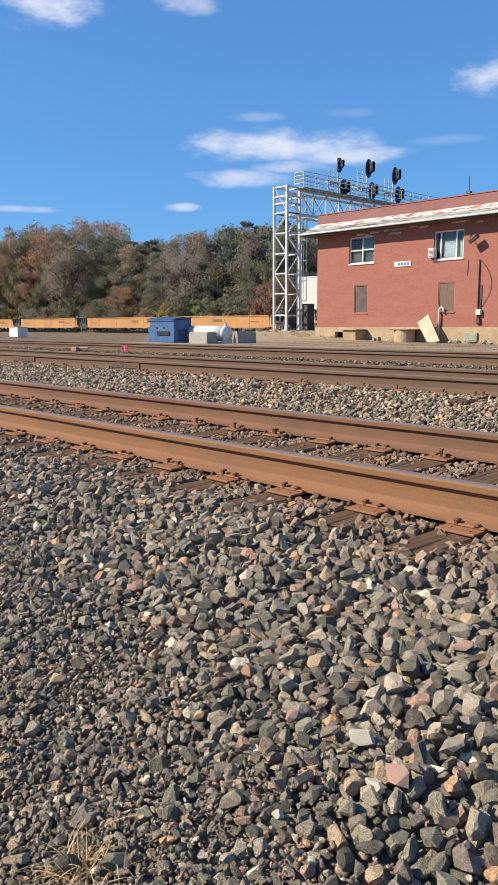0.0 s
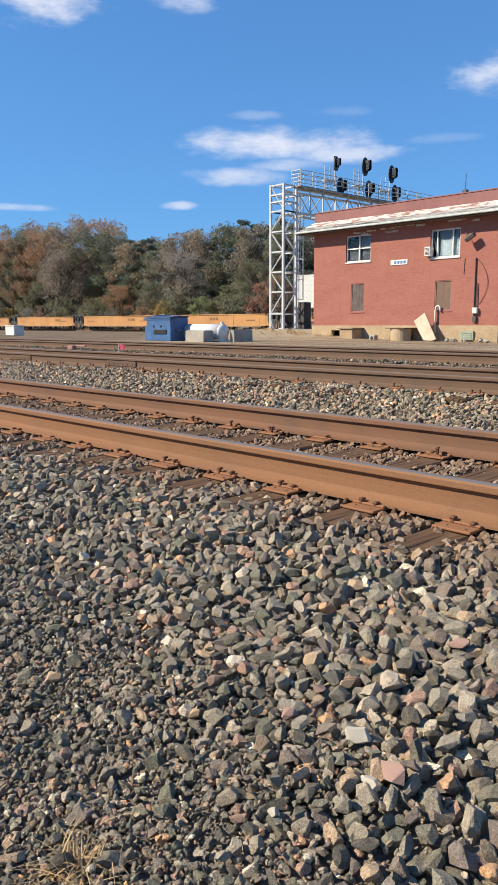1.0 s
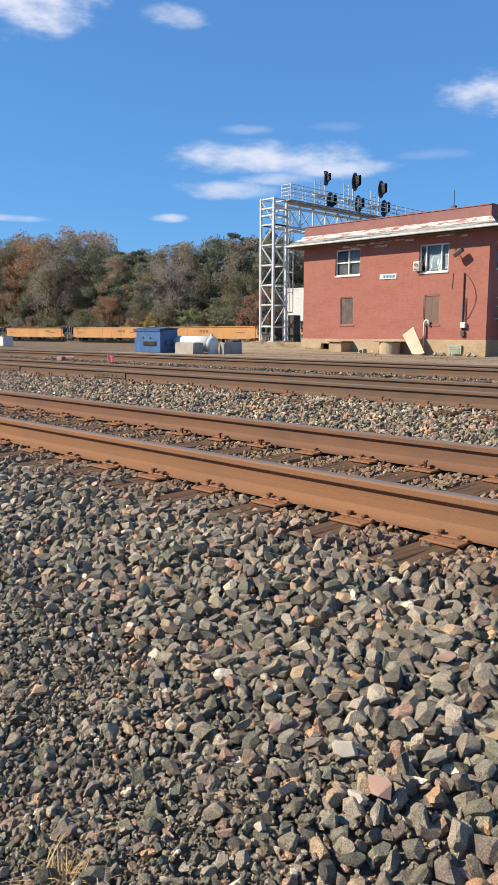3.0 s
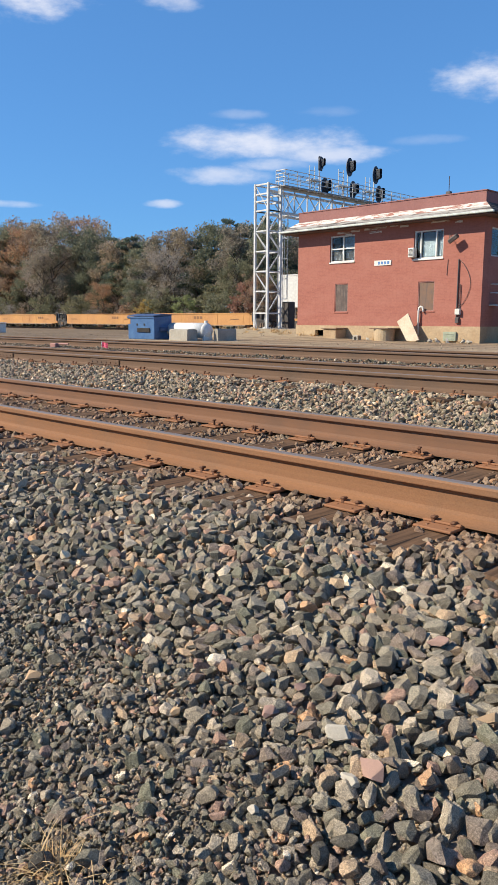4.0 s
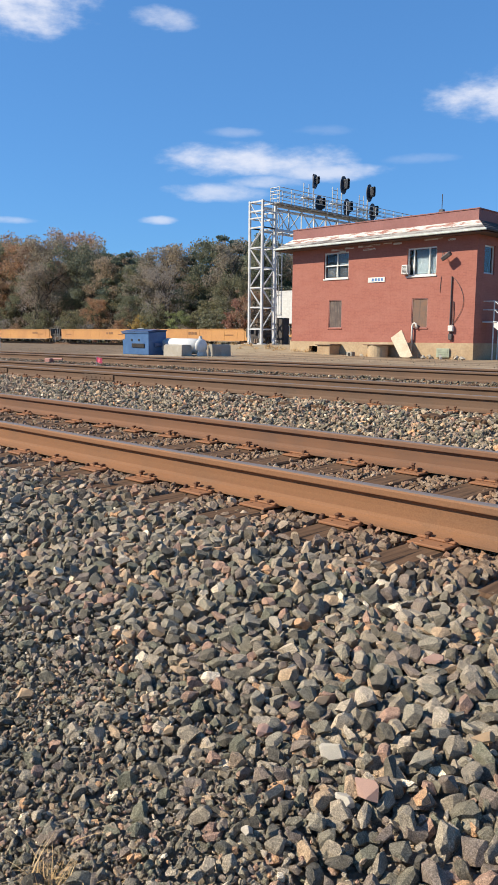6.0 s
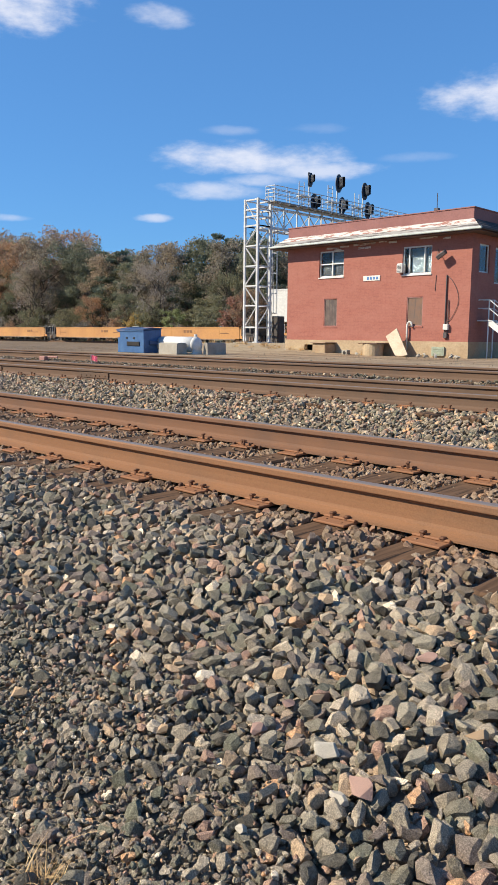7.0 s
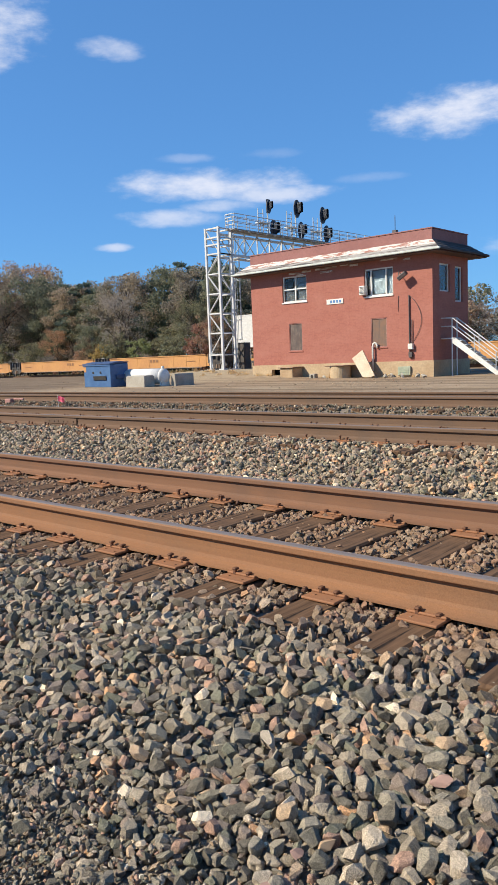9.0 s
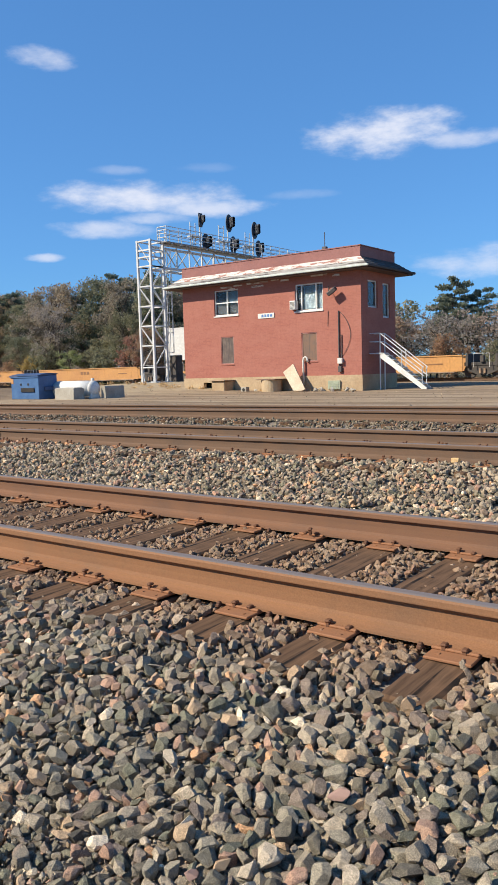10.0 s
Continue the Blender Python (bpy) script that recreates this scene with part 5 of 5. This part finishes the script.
def platform_end(car, x0, x1):
    """Dark end platform over a truck between two wells, with grab irons and a brake wheel."""
    part("end_platform", one_box((x0, 40.25, 1.0), (x1, 42.4, 1.22), 0.02), M_GRIME, car)
    xm = (x0 + x1) / 2
    part("bulkhead", one_box((x0 + 0.15, 40.05, 0.95), (x0 + 0.32, 42.55, 1.75), 0.02), M_GRIME, car)
    part("bulkhead", one_box((x1 - 0.32, 40.05, 0.95), (x1 - 0.15, 42.55, 1.75), 0.02), M_GRIME, car)
    part("guide_post", one_box((xm - 0.12, 40.1, 1.22), (xm + 0.12, 40.4, 1.62), 0.02), M_GRIME, car)
    part("grab_iron", tube([(xm - 0.5, 40.08, 0.9), (xm - 0.5, 40.08, 1.75), (xm + 0.5, 40.08, 1.75), (xm + 0.5, 40.08, 0.9)], 0.02, 6), M_GALV, car)
    truck_set(car, xm)


def well_car(x0, x1, lettered=0.5, truck=True):
    """An empty well section: deep yellow side sills with flanges and stiffeners, floor and end walls."""
    car = thing("well_car", "empty yellow-orange container well car in the freight train", "freight car", "cars of the freight train", BACK)
    for y, s in ((SIDE_Y, 1), (SIDE_Y + CAR_W, -1)):
        part("side_sill", one_box((x0, y, 0.66), (x1, y + 0.05 * s, 1.62), 0.006) if s > 0 else one_box((x0, y - 0.05, 0.66), (x1, y, 1.62), 0.006), M_YELLOW, car, "yellow-orange side sill")
        lo, hi = (y - 0.05, y + 0.16) if s > 0 else (y - 0.16, y + 0.05)
        part("top_flange", one_box((x0, lo, 1.622), (x1, hi, 1.70), 0.012), M_YELLOW, car, "yellow-orange top flange")
        part("bottom_flange", one_box((x0 + 0.5, lo, 0.585), (x1 - 0.5, hi, 0.658), 0.012), M_TIN, car, "rusty lower flange")
    n = int((x1 - x0) / 1.55)
    for i in range(n):
        x = x0 + (x1 - x0) * (i + 0.5) / n
        part("stiffener", one_box((x - 0.05, SIDE_Y - 0.014, 0.74), (x + 0.05, SIDE_Y - 0.001, 1.60), 0.006), M_YELLOW, car)
    part("well_floor", one_box((x0 + 0.3, SIDE_Y + 0.17, 0.6), (x1 - 0.3, SIDE_Y + CAR_W - 0.17, 0.68)), M_GRIME, car)
    for i in range(3):
        x = x0 + (x1 - x0) * lettered + i * 0.42
        part("lettering", one_box((x, SIDE_Y - 0.020, 1.18), (x + 0.30, SIDE_Y - 0.0145, 1.42)), M_LETTER, car)
    for x in (x0 + 0.9, x1 - 2.4):
        part("lettering", one_box((x, SIDE_Y - 0.020, 1.12), (x + 1.1, SIDE_Y - 0.0145, 1.2)), M_LETTER, car)
    if truck:
        platform_end(car, x1 + 0.02, x1 + 2.36)
    return car


for x0, x1, let in ((-152.3, -139.1, 0.5), (-136.5, -123.3, 0.6), (-120.7, -107.5, 0.4), (-104.9, -91.7, 0.75), (-89.1, -75.9, 0.72), (-73.3, -60.1, 0.66), (-57.5, -44.3, 0.45), (-29.6, -15.8, 0.5), (-13.2, 0.6, 0.5)):
    well_car(x0, x1, let)

spine = thing("spine_car", "yellow spine car carrying a white road trailer", "freight car", "cars of the freight train", Matrix.Translation((5.4, 3.4, 0)))
part("centre_sill", one_box((-46.4, 40.9, 0.95), (-35.4, 41.7, 1.28), 0.02), M_YELLOW, spine, "yellow centre sill")
part("deck_edge", one_box((-43.0, 40.12, 1.12), (-37.6, 40.24, 1.22), 0.01), M_YELLOW, spine, "yellow deck edge")
part("deck", one_box((-43.0, 40.242, 1.13), (-37.6, 42.5, 1.2), 0.01), M_GRIME, spine)
truck_set(spine, -44.4)
truck_set(spine, -37.2)
part("hitch", bar(one_bar((-39.6, 41.3, 1.25), (-38.9, 41.0, 2.05), 0.08), (-38.2, 41.3, 1.25), (-38.9, 41.6, 2.05), 0.08), M_GRIME, spine)
part("end_rail", tube([(-45.6, 40.1, 1.2), (-45.6, 40.1, 1.9), (-44.6, 40.1, 1.9), (-44.6, 40.1, 1.2)], 0.03, 6), M_GALV, spine)

trailer = thing("road_trailer", "long white road trailer riding on the train", "trailer", "", Matrix.Translation((5.4, 3.4, 0.0)))
TA, TB, TL, TH = -46.1, -37.0, 2.1, 4.72
part("box_body", one_box((TA, SIDE_Y, TL), (TB, SIDE_Y + 2.6, TH), 0.04), M_TRAILER, trailer)
for i in range(7):
    x = TA + 0.7 + i * 1.22
    part("side_post", one_box((x - 0.02, SIDE_Y - 0.005, TL + 0.14), (x + 0.02, SIDE_Y - 0.001, TH - 0.12), 0.003), M_TRAILER, trailer)
for z0, z1 in ((TL, TL + 0.12), (TH - 0.1, TH)):
    part("edge_rail", one_box((TA + 0.02, SIDE_Y - 0.02, z0), (TB - 0.02, SIDE_Y - 0.001, z1), 0.005), M_TRAILER, trailer)
part("rear_door_frame", one_box((TA - 0.03, SIDE_Y, TL), (TA - 0.001, SIDE_Y + 2.6, TH), 0.006), M_GALV, trailer)
for x in (-43.3, -42.0):
    for y in (40.35, 42.2):
        w = one_bar((x, y - 0.17, 1.71), (x, y + 0.17, 1.71), 0.5, 22)
        tyre = part("tyre", w, M_RUBBER, trailer)
        part("rim", one_bar((x, y - 0.178, 1.72), (x, y + 0.178, 1.72), 0.24, 14), M_GRIME, tyre)
part("bogie", one_box((-44.2, 40.6, 1.85), (-41.2, 42.0, 2.098), 0.02), M_GRIME, trailer)
for y in (40.5, 42.0):
    part("landing_leg", one_box((-39.9, y - 0.07, 1.25), (-39.76, y + 0.07, 2.098), 0.01), M_GRIME, trailer)
# ---- things in the yard ----
dumpster = thing("dumpster", "blue steel dumpster with a dark lid on dirt", "dumpster")
DX0, DX1, DY0, DY1, DZ = -29.55, -27.43, 20.0, 21.1, 0.05
body = prism([(DY0, DZ), (DY0, 1.14), (DY1, 1.22), (DY1, DZ)], "x", DX0, DX1)
bmesh.ops.bevel(body, geom=list(body.edges), offset=0.02, segments=1, affect="EDGES", profile=0.5)
part("bin_body", body, M_BLUE, dumpster)
part("rim", one_box((DX0 - 0.04, DY0 - 0.04, 1.085), (DX1 + 0.04, DY0 - 0.001, 1.155), 0.01), M_BLUE, dumpster)
for x0, x1 in ((DX0 - 0.03, -28.52), (-28.48, DX1 + 0.03)):
    bm = prism([(DY0 - 0.06, 1.165), (DY0 - 0.06, 1.20), ((DY0 + DY1) / 2, 1.30), (DY1 + 0.03, 1.262), (DY1 + 0.03, 1.225)], "x", x0, x1)
    part("lid", bm, M_DARKBLUE, dumpster, "dark plastic lid")
# solid block on the face, coloured near-black for the pocket's shade
part("lift_pocket", one_box((-28.75, DY0 - 0.05, 0.40), (-27.75, DY0 - 0.001, 0.60), 0.01), M_DARKROOM, dumpster, "near-black block standing in for the shaded lift pocket")
part("lift_pocket", one_box((DX1 + 0.001, DY0 + 0.3, 0.45), (DX1 + 0.10, DY0 + 0.9, 0.65), 0.02), M_DARKBLUE, dumpster)
for x in (-28.78, -28.2):
    part("bolt_plate", one_box((x - 0.06, DY0 - 0.02, 0.72), (x + 0.06, DY0 - 0.001, 0.82), 0.004), M_DARKROOM, dumpster)
part("sticker", one_box((DX0 + 0.03, DY0 - 0.008, 0.8), (DX0 + 0.2, DY0 - 0.002, 1.05)), M_YELLOW, dumpster, "yellow warning sticker")

barrier = thing("concrete_barrier", "low grey concrete block beside the dumpster", "concrete block")
part("block", prism([(20.0, 0.02), (20.02, 0.54), (20.14, 0.58), (20.5, 0.58), (20.62, 0.54), (20.64, 0.02)], "x", -26.3, -24.98), M_CONCRETE, barrier)
wall_block = thing("concrete_barrier", "concrete block running into the mound behind the white tank", "concrete block")
part("block", prism([(-24.62, -0.1), (-24.60, 0.54), (-24.56, 0.60), (-24.38, 0.60), (-24.34, 0.54), (-24.32, -0.1)], "y", 21.35, 22.55), M_CONCRETE, wall_block)
tank = thing("propane_tank", "white horizontal propane tank on short saddles", "tank")
bm = one_bar((-27.4, 21.15, 0.50), (-24.92, 21.15, 0.50), 0.37, 32)
for x in (-27.4, -24.92):
    bmesh.ops.create_uvsphere(bm, u_segments=28, v_segments=14, radius=0.369, matrix=Matrix.Translation((x, 21.15, 0.5)) @ Matrix.Diagonal((0.55, 1, 1, 1)))
part("shell", bm, M_WHITE, tank, smooth=True)
for x in (-26.6, -24.85):
    part("saddle", prism([(20.86, 0.0), (20.92, 0.3), (21.38, 0.3), (21.44, 0.0)], "x", x - 0.06, x + 0.06), M_WHITE, tank)
part("filler_dome", one_bar((-24.95, 21.15, 0.86), (-24.95, 21.15, 0.98), 0.08, 14), M_WHITE, tank)

utility = thing("utility_box", "small white utility box standing in the yard", "utility box")
part("case", one_box((-52.6, 23.8, 0.05), (-51.2, 24.6, 0.74), 0.03), M_WHITE, utility)
part("lid", one_box((-52.64, 23.76, 0.742), (-51.16, 24.64, 0.80), 0.015), M_WHITE, utility)

flag = thing("marker_flag", "pink fluorescent marker flag on a thin stake", "flag")
part("stake", one_bar((-15.05, 8.6, 0.0), (-15.05, 8.6, 0.39), 0.008, 6), M_GALV, flag)
bm = bmesh.new()
rows = [[bm.verts.new((-15.05 + 0.27 * i / 5, 8.6 + 0.03 * math.sin(2.2 * i / 5 * 3), 0.24 + 0.14 * j - 0.03 * i / 5)) for i in range(6)] for j in range(2)]
for i in range(5):
    bm.faces.new((rows[0][i], rows[0][i + 1], rows[1][i + 1], rows[1][i]))
bmesh.ops.solidify(bm, geom=list(bm.faces), thickness=0.004)
part("cloth", bm, M_PINK, flag)

scrap = thing("wood_scrap", "pale wood scrap lying against the middle rail", "scrap")
part("offcut", one_box((-0.88, 4.54, 0.135), (-0.79, 4.59, 0.19), 0.01), M_STRAW, scrap)
derail = thing("track_device", "small faded red device bolted beside the far track", "track device")
part("case", one_box((-18.05, 8.8, 0.06), (-17.75, 8.95, 0.27), 0.02), M_FADED_RED, derail)
part("arm", one_bar((-17.7, 8.9, 0.26), (-17.2, 8.9, 0.26), 0.025, 8), M_FADED_RED, derail)

# ---- trees ----


def limb(bm, p, q, r0, r1, r, bends=3, sides=6):
    """A tapered, slightly crooked limb from p to q."""
    p, q = Vector(p), Vector(q)
    last, lr = p, r0
    for i in range(1, bends + 1):
        u = i / bends
        at = p.lerp(q, u) + (Vector((r.gauss(0, 1), r.gauss(0, 1), 0)) * (q - p).length * 0.035 if i < bends else Vector())
        nr = r0 + (r1 - r0) * u
        bar(bm, last, at, lr, sides, nr)
        last, lr = at, nr


def leaf_cloud(r, clumps, count, leaf):
    """Small bent leaf sprays, two triangles each, spread through clumps (centre, radii)."""
    weight = np.array([c[1][0] * c[1][1] * c[1][2] for c in clumps]) ** 0.7
    pick = r.choice(len(clumps), count, p=weight / weight.sum())
    cen, rad = np.array([c[0] for c in clumps])[pick], np.array([c[1] for c in clumps])[pick]
    d = r.normal(size=(count, 3))
    d /= np.linalg.norm(d, axis=1, keepdims=True)
    p = cen + d * rad * (r.random(count) ** 0.45)[:, None]
    u = r.normal(size=(count, 3))
    u /= np.linalg.norm(u, axis=1, keepdims=True)
    w = np.cross(u, d + r.normal(size=(count, 3)) * 0.6)
    w /= np.linalg.norm(w, axis=1, keepdims=True) + 1e-9
    s = leaf * r.uniform(0.55, 1.35, (count, 1))
    n = np.cross(u, w) * s * 0.25
    v = np.stack([p - u * s * 0.6, p + w * s * 0.42 + n, p + u * s * 0.6, p - w * s * 0.42 + n], 1).reshape(-1, 3)
    b = np.arange(count)[:, None] * 4
    t = np.concatenate([b + np.array([[0, 1, 2]]), b + np.array([[0, 2, 3]])], 1).reshape(-1, 3)
    return v, t


def broadleaf(name, label, h, width, leaves, material, seed, base=0.26, leaf=0.21, bare=0):
    """Tapered trunk, limbs, and an uneven crown of many small sprays round the limb ends."""
    r, nr = random.Random(seed), np.random.default_rng(seed)
    tree = thing(name, label, "tree")
    bm = bmesh.new()
    limb(bm, (0, 0, -0.2), (r.uniform(-0.4, 0.4), r.uniform(-0.4, 0.4), h * 0.8), 0.012 * h + 0.06, 0.03, r, 5)
    clumps = []
    for i in range(21):
        u = base + (0.97 - base) * (i / 20) ** 0.85
        az = i * 2.4 + r.uniform(-0.5, 0.5)
        reach = width * (1.0 - abs(u - 0.50) * 1.45) * r.uniform(0.45, 1.15)
        z1 = h * min(0.95, u + 0.10 + r.uniform(0, 0.06))
        end = Vector((math.cos(az) * reach, math.sin(az) * reach, z1 + r.gauss(0, 0.35)))
        limb(bm, (0, 0, h * max(0.1, u - 0.12)), end, 0.006 * h + 0.01, 0.012, r, 3, 4)
        for _ in range(2 + bare):
            tip = end + Vector((r.gauss(0, 0.7), r.gauss(0, 0.7), r.uniform(0.1, 1.0))) * (0.5 + 0.12 * bare) * width * 0.5
            limb(bm, end.lerp(Vector((0, 0, z1)), 0.4), tip, 0.02, 0.006, r, 2, 3)
            s = width * r.uniform(0.15, 0.29)
            clumps.append((tip[:], (s, s, s * r.uniform(0.6, 0.9))))
        s = width * r.uniform(0.18, 0.34)
        clumps.append((end[:], (s, s, s * 0.75)))
    part("trunk", bm, M_BARK, tree, "grey bark trunk and limbs")
    v, t = leaf_cloud(nr, clumps, leaves, leaf)
    v[:, 2] = np.maximum(v[:, 2], 0.05)
    crown = new("crown", quick_mesh("crown", v, t, material))
    crown.parent = tree
    return tree


def pine(seed, h, material):
    r, nr = random.Random(seed), np.random.default_rng(seed)
    tree = thing("pine_tree", "dark green pine with layered uneven branches", "tree")
    bm = bmesh.new()
    limb(bm, (0, 0, -0.2), (0.2, 0.1, h * 0.97), 0.02 * h, 0.04, r, 4)
    clumps = []
    for i in range(24):
        u = 0.38 + 0.6 * i / 23
        az = i * 2.4 + r.uniform(-0.4, 0.4)
        reach = 0.34 * h * (1.12 - u) ** 0.6 * r.uniform(0.55, 1.1)
        end = Vector((math.cos(az) * reach, math.sin(az) * reach, h * u + 0.1 * reach))
        limb(bm, (0, 0, h * u - 0.2), end, 0.05, 0.015, r, 2)
        clumps.append((end[:], (reach * 0.36 + 0.25, reach * 0.36 + 0.25, 0.38)))
        clumps.append((end.lerp(Vector((0, 0, h * u)), 0.45)[:], (reach * 0.3 + 0.2, reach * 0.3 + 0.2, 0.32)))
    part("trunk", bm, M_BARK, tree, "brown pine trunk")
    v, t = leaf_cloud(nr, clumps, 5200, 0.26)
    crown = new("crown", quick_mesh("crown", v, t, material))
    crown.parent = tree
    return tree


OAK = [broadleaf("oak_tree", "tall oak with rust-brown autumn leaves", 13, 4.6, 5600, L_RUST, 21),
       broadleaf("oak_tree", "broad oak with olive and brown leaves", 12, 4.8, 5600, L_OLIVE, 22),
       broadleaf("oak_tree", "oak with thinning brown autumn leaves", 12, 4.4, 5600, L_BROWN, 23),
       broadleaf("ash_tree", "nearly bare tree with grey twigs", 11.5, 3.8, 5200, L_GREY, 24, 0.25, 0.13, 2),
       broadleaf("oak_tree", "oak with dense olive leaves", 12, 4.2, 5600, L_OLIVE, 25, 0.16),
       broadleaf("oak_tree", "oak with brown and tan leaves to the ground", 11, 4.2, 5600, L_BROWN, 26, 0.12)]
SHRUB = [broadleaf("shrub", "yellow-brown shrub at the wood edge", 3.4, 1.9, 1500, L_RUST, 31, 0.05, 0.20),
         broadleaf("shrub", "olive shrub at the wood edge", 3.8, 2.1, 1700, L_OLIVE, 32, 0.05, 0.20),
         broadleaf("shrub", "leafless grey brush at the wood edge", 3.2, 1.8, 1500, L_GREY, 33, 0.05, 0.11, 2)]
PINE = pine(41, 11.0, L_GREEN)
tr = random.Random(9)


def plant(kind, x, y, scale, stretch=1.0):
    ob = copy_thing(kind, Matrix.Identity(4))
    ob.matrix_world = pose(x, y, float(ground_z(x, y)) - 0.05, 0, 0, tr.uniform(0, 360)) @ Matrix.Diagonal((scale, scale, scale * stretch, 1))
    return ob


def skyline(x):
    """Height of the wood's edge along the yard."""
    return float(np.interp(x, [-150, -118, -109, -99, -95, -92, -89, -85, -80, -77, -73, -66, -61, -50, -38, -30, -26, -15, 10],
                           [15.8, 15.6, 15.8, 15.6, 14.2, 11.8, 10.8, 11.4, 10.6, 12.2, 13.0, 12.6, 11.8, 9.9, 7.8, 6.0, 4.6, 4.4, 4.6]))


x = -150.0
front = [4, 2, 1, 5, 2, 4, 5, 1, 2, 3, 5, 1]
n = 0
while x < 2:
    y = 60 + tr.uniform(-1.5, 1.5)
    h = skyline(x) * tr.uniform(0.86, 1.02)
    kind = front[n % len(front)]
    if x < -97 and n % 3 != 1:
        kind = 0
    if x > -34:
        kind = (3, 2, 3)[n % 3]
    plant(OAK[kind], x, y, h / 12.2)
    if n % 4 != 3:
        plant(OAK[(0 if n % 2 else 5) if x < -92 else (5, 4, 2)[n % 3]], x + tr.uniform(-2, 2), y + tr.uniform(6, 9), skyline(x) * tr.uniform(0.95, 1.1) / 12.2)
    if n % 3 != 2:
        plant(OAK[(n * 5 + 1) % 6 if x < -34 else 3], x + tr.uniform(1, 3), y - tr.uniform(2.5, 4.5), skyline(x) * tr.uniform(0.45, 0.7) / 12)
    x += tr.uniform(4.0, 5.8)
    n += 1
x = -140.0
n = 0
while x < 2:
    plant(SHRUB[[1, 2, 0, 1, 2][n % 5]], x, 53.5 + tr.uniform(-1.2, 1.5), tr.uniform(0.55, 1.1))
    x += tr.uniform(4.0, 7.0)
    n += 1
x = -112.0
while x < -33:
    plant(SHRUB[(1, 2, 1, 2, 0)[n % 5]], x, 57.5 + tr.uniform(-1.2, 1.2), tr.uniform(0.7, 1.35))
    x += tr.uniform(3.6, 6.0)
    n += 1
x = -33.0
while x < 0:
    plant(SHRUB[2 if tr.random() < 0.75 else 0], x, 55.5 + tr.uniform(-1.0, 3.0), tr.uniform(1.15, 1.5))
    x += tr.uniform(1.3, 2.0)
x = -150.0
while x < -36:
    plant(OAK[(4, 1, 2, 5)[n % 4]], x, 74 + tr.uniform(-2, 3), skyline(x) * tr.uniform(0.78, 0.92) / 12.0)
    plant(SHRUB[(1, 2, 1)[n % 3]], x + tr.uniform(-2, 2), 66 + tr.uniform(-2, 2), tr.uniform(1.3, 1.9))
    plant(SHRUB[(2, 1, 1)[n % 3]], x + tr.uniform(-2, 2), 79 + tr.uniform(-2, 2), tr.uniform(1.6, 2.2))
    x += tr.uniform(3.2, 4.4)
    n += 1
for x, y, s in ((-85.5, 61, 1.12), (-92, 64, 1.16), (-79.5, 60, 1.02), (-71.5, 62, 1.05), (-56, 60, 0.92), (-47.5, 62, 0.85), (-66.5, 63, 1.18), (-64, 66, 1.2), (-22.2, 58.5, 0.74), (-24.0, 61, 0.62), (-20.6, 60, 0.66), (-17.5, 62, 0.52)):
    plant(PINE, x, y, s)
ACCENT = [broadleaf("shrub", "yellow-leaved shrub at the wood edge", 3.4, 1.7, 1700, L_YELLOW, 34, 0.05, 0.17),
          broadleaf("shrub", "fresh green shrub at the wood edge", 3.6, 1.9, 1900, L_FRESH, 35, 0.05, 0.17),
          broadleaf("shrub", "dull red shrub at the wood edge", 3.8, 1.7, 1700, L_RED, 36, 0.05, 0.17)]
for kind, x, y, s in ((0, -72.9, 54.5, 0.95), (1, -65.6, 54.2, 0.95), (2, -56.0, 54.5, 1.2), (0, -113.0, 54.0, 0.9), (2, -80.5, 52.5, 0.45), (2, -77.0, 52.8, 0.4)):
    plant(ACCENT[kind], x, y, s)
for ob in [*OAK, *SHRUB, *ACCENT, PINE]:
    ob.matrix_world = pose(tr.uniform(-175, -155), tr.uniform(62, 75), 0.02, 0, 0, tr.uniform(0, 360))
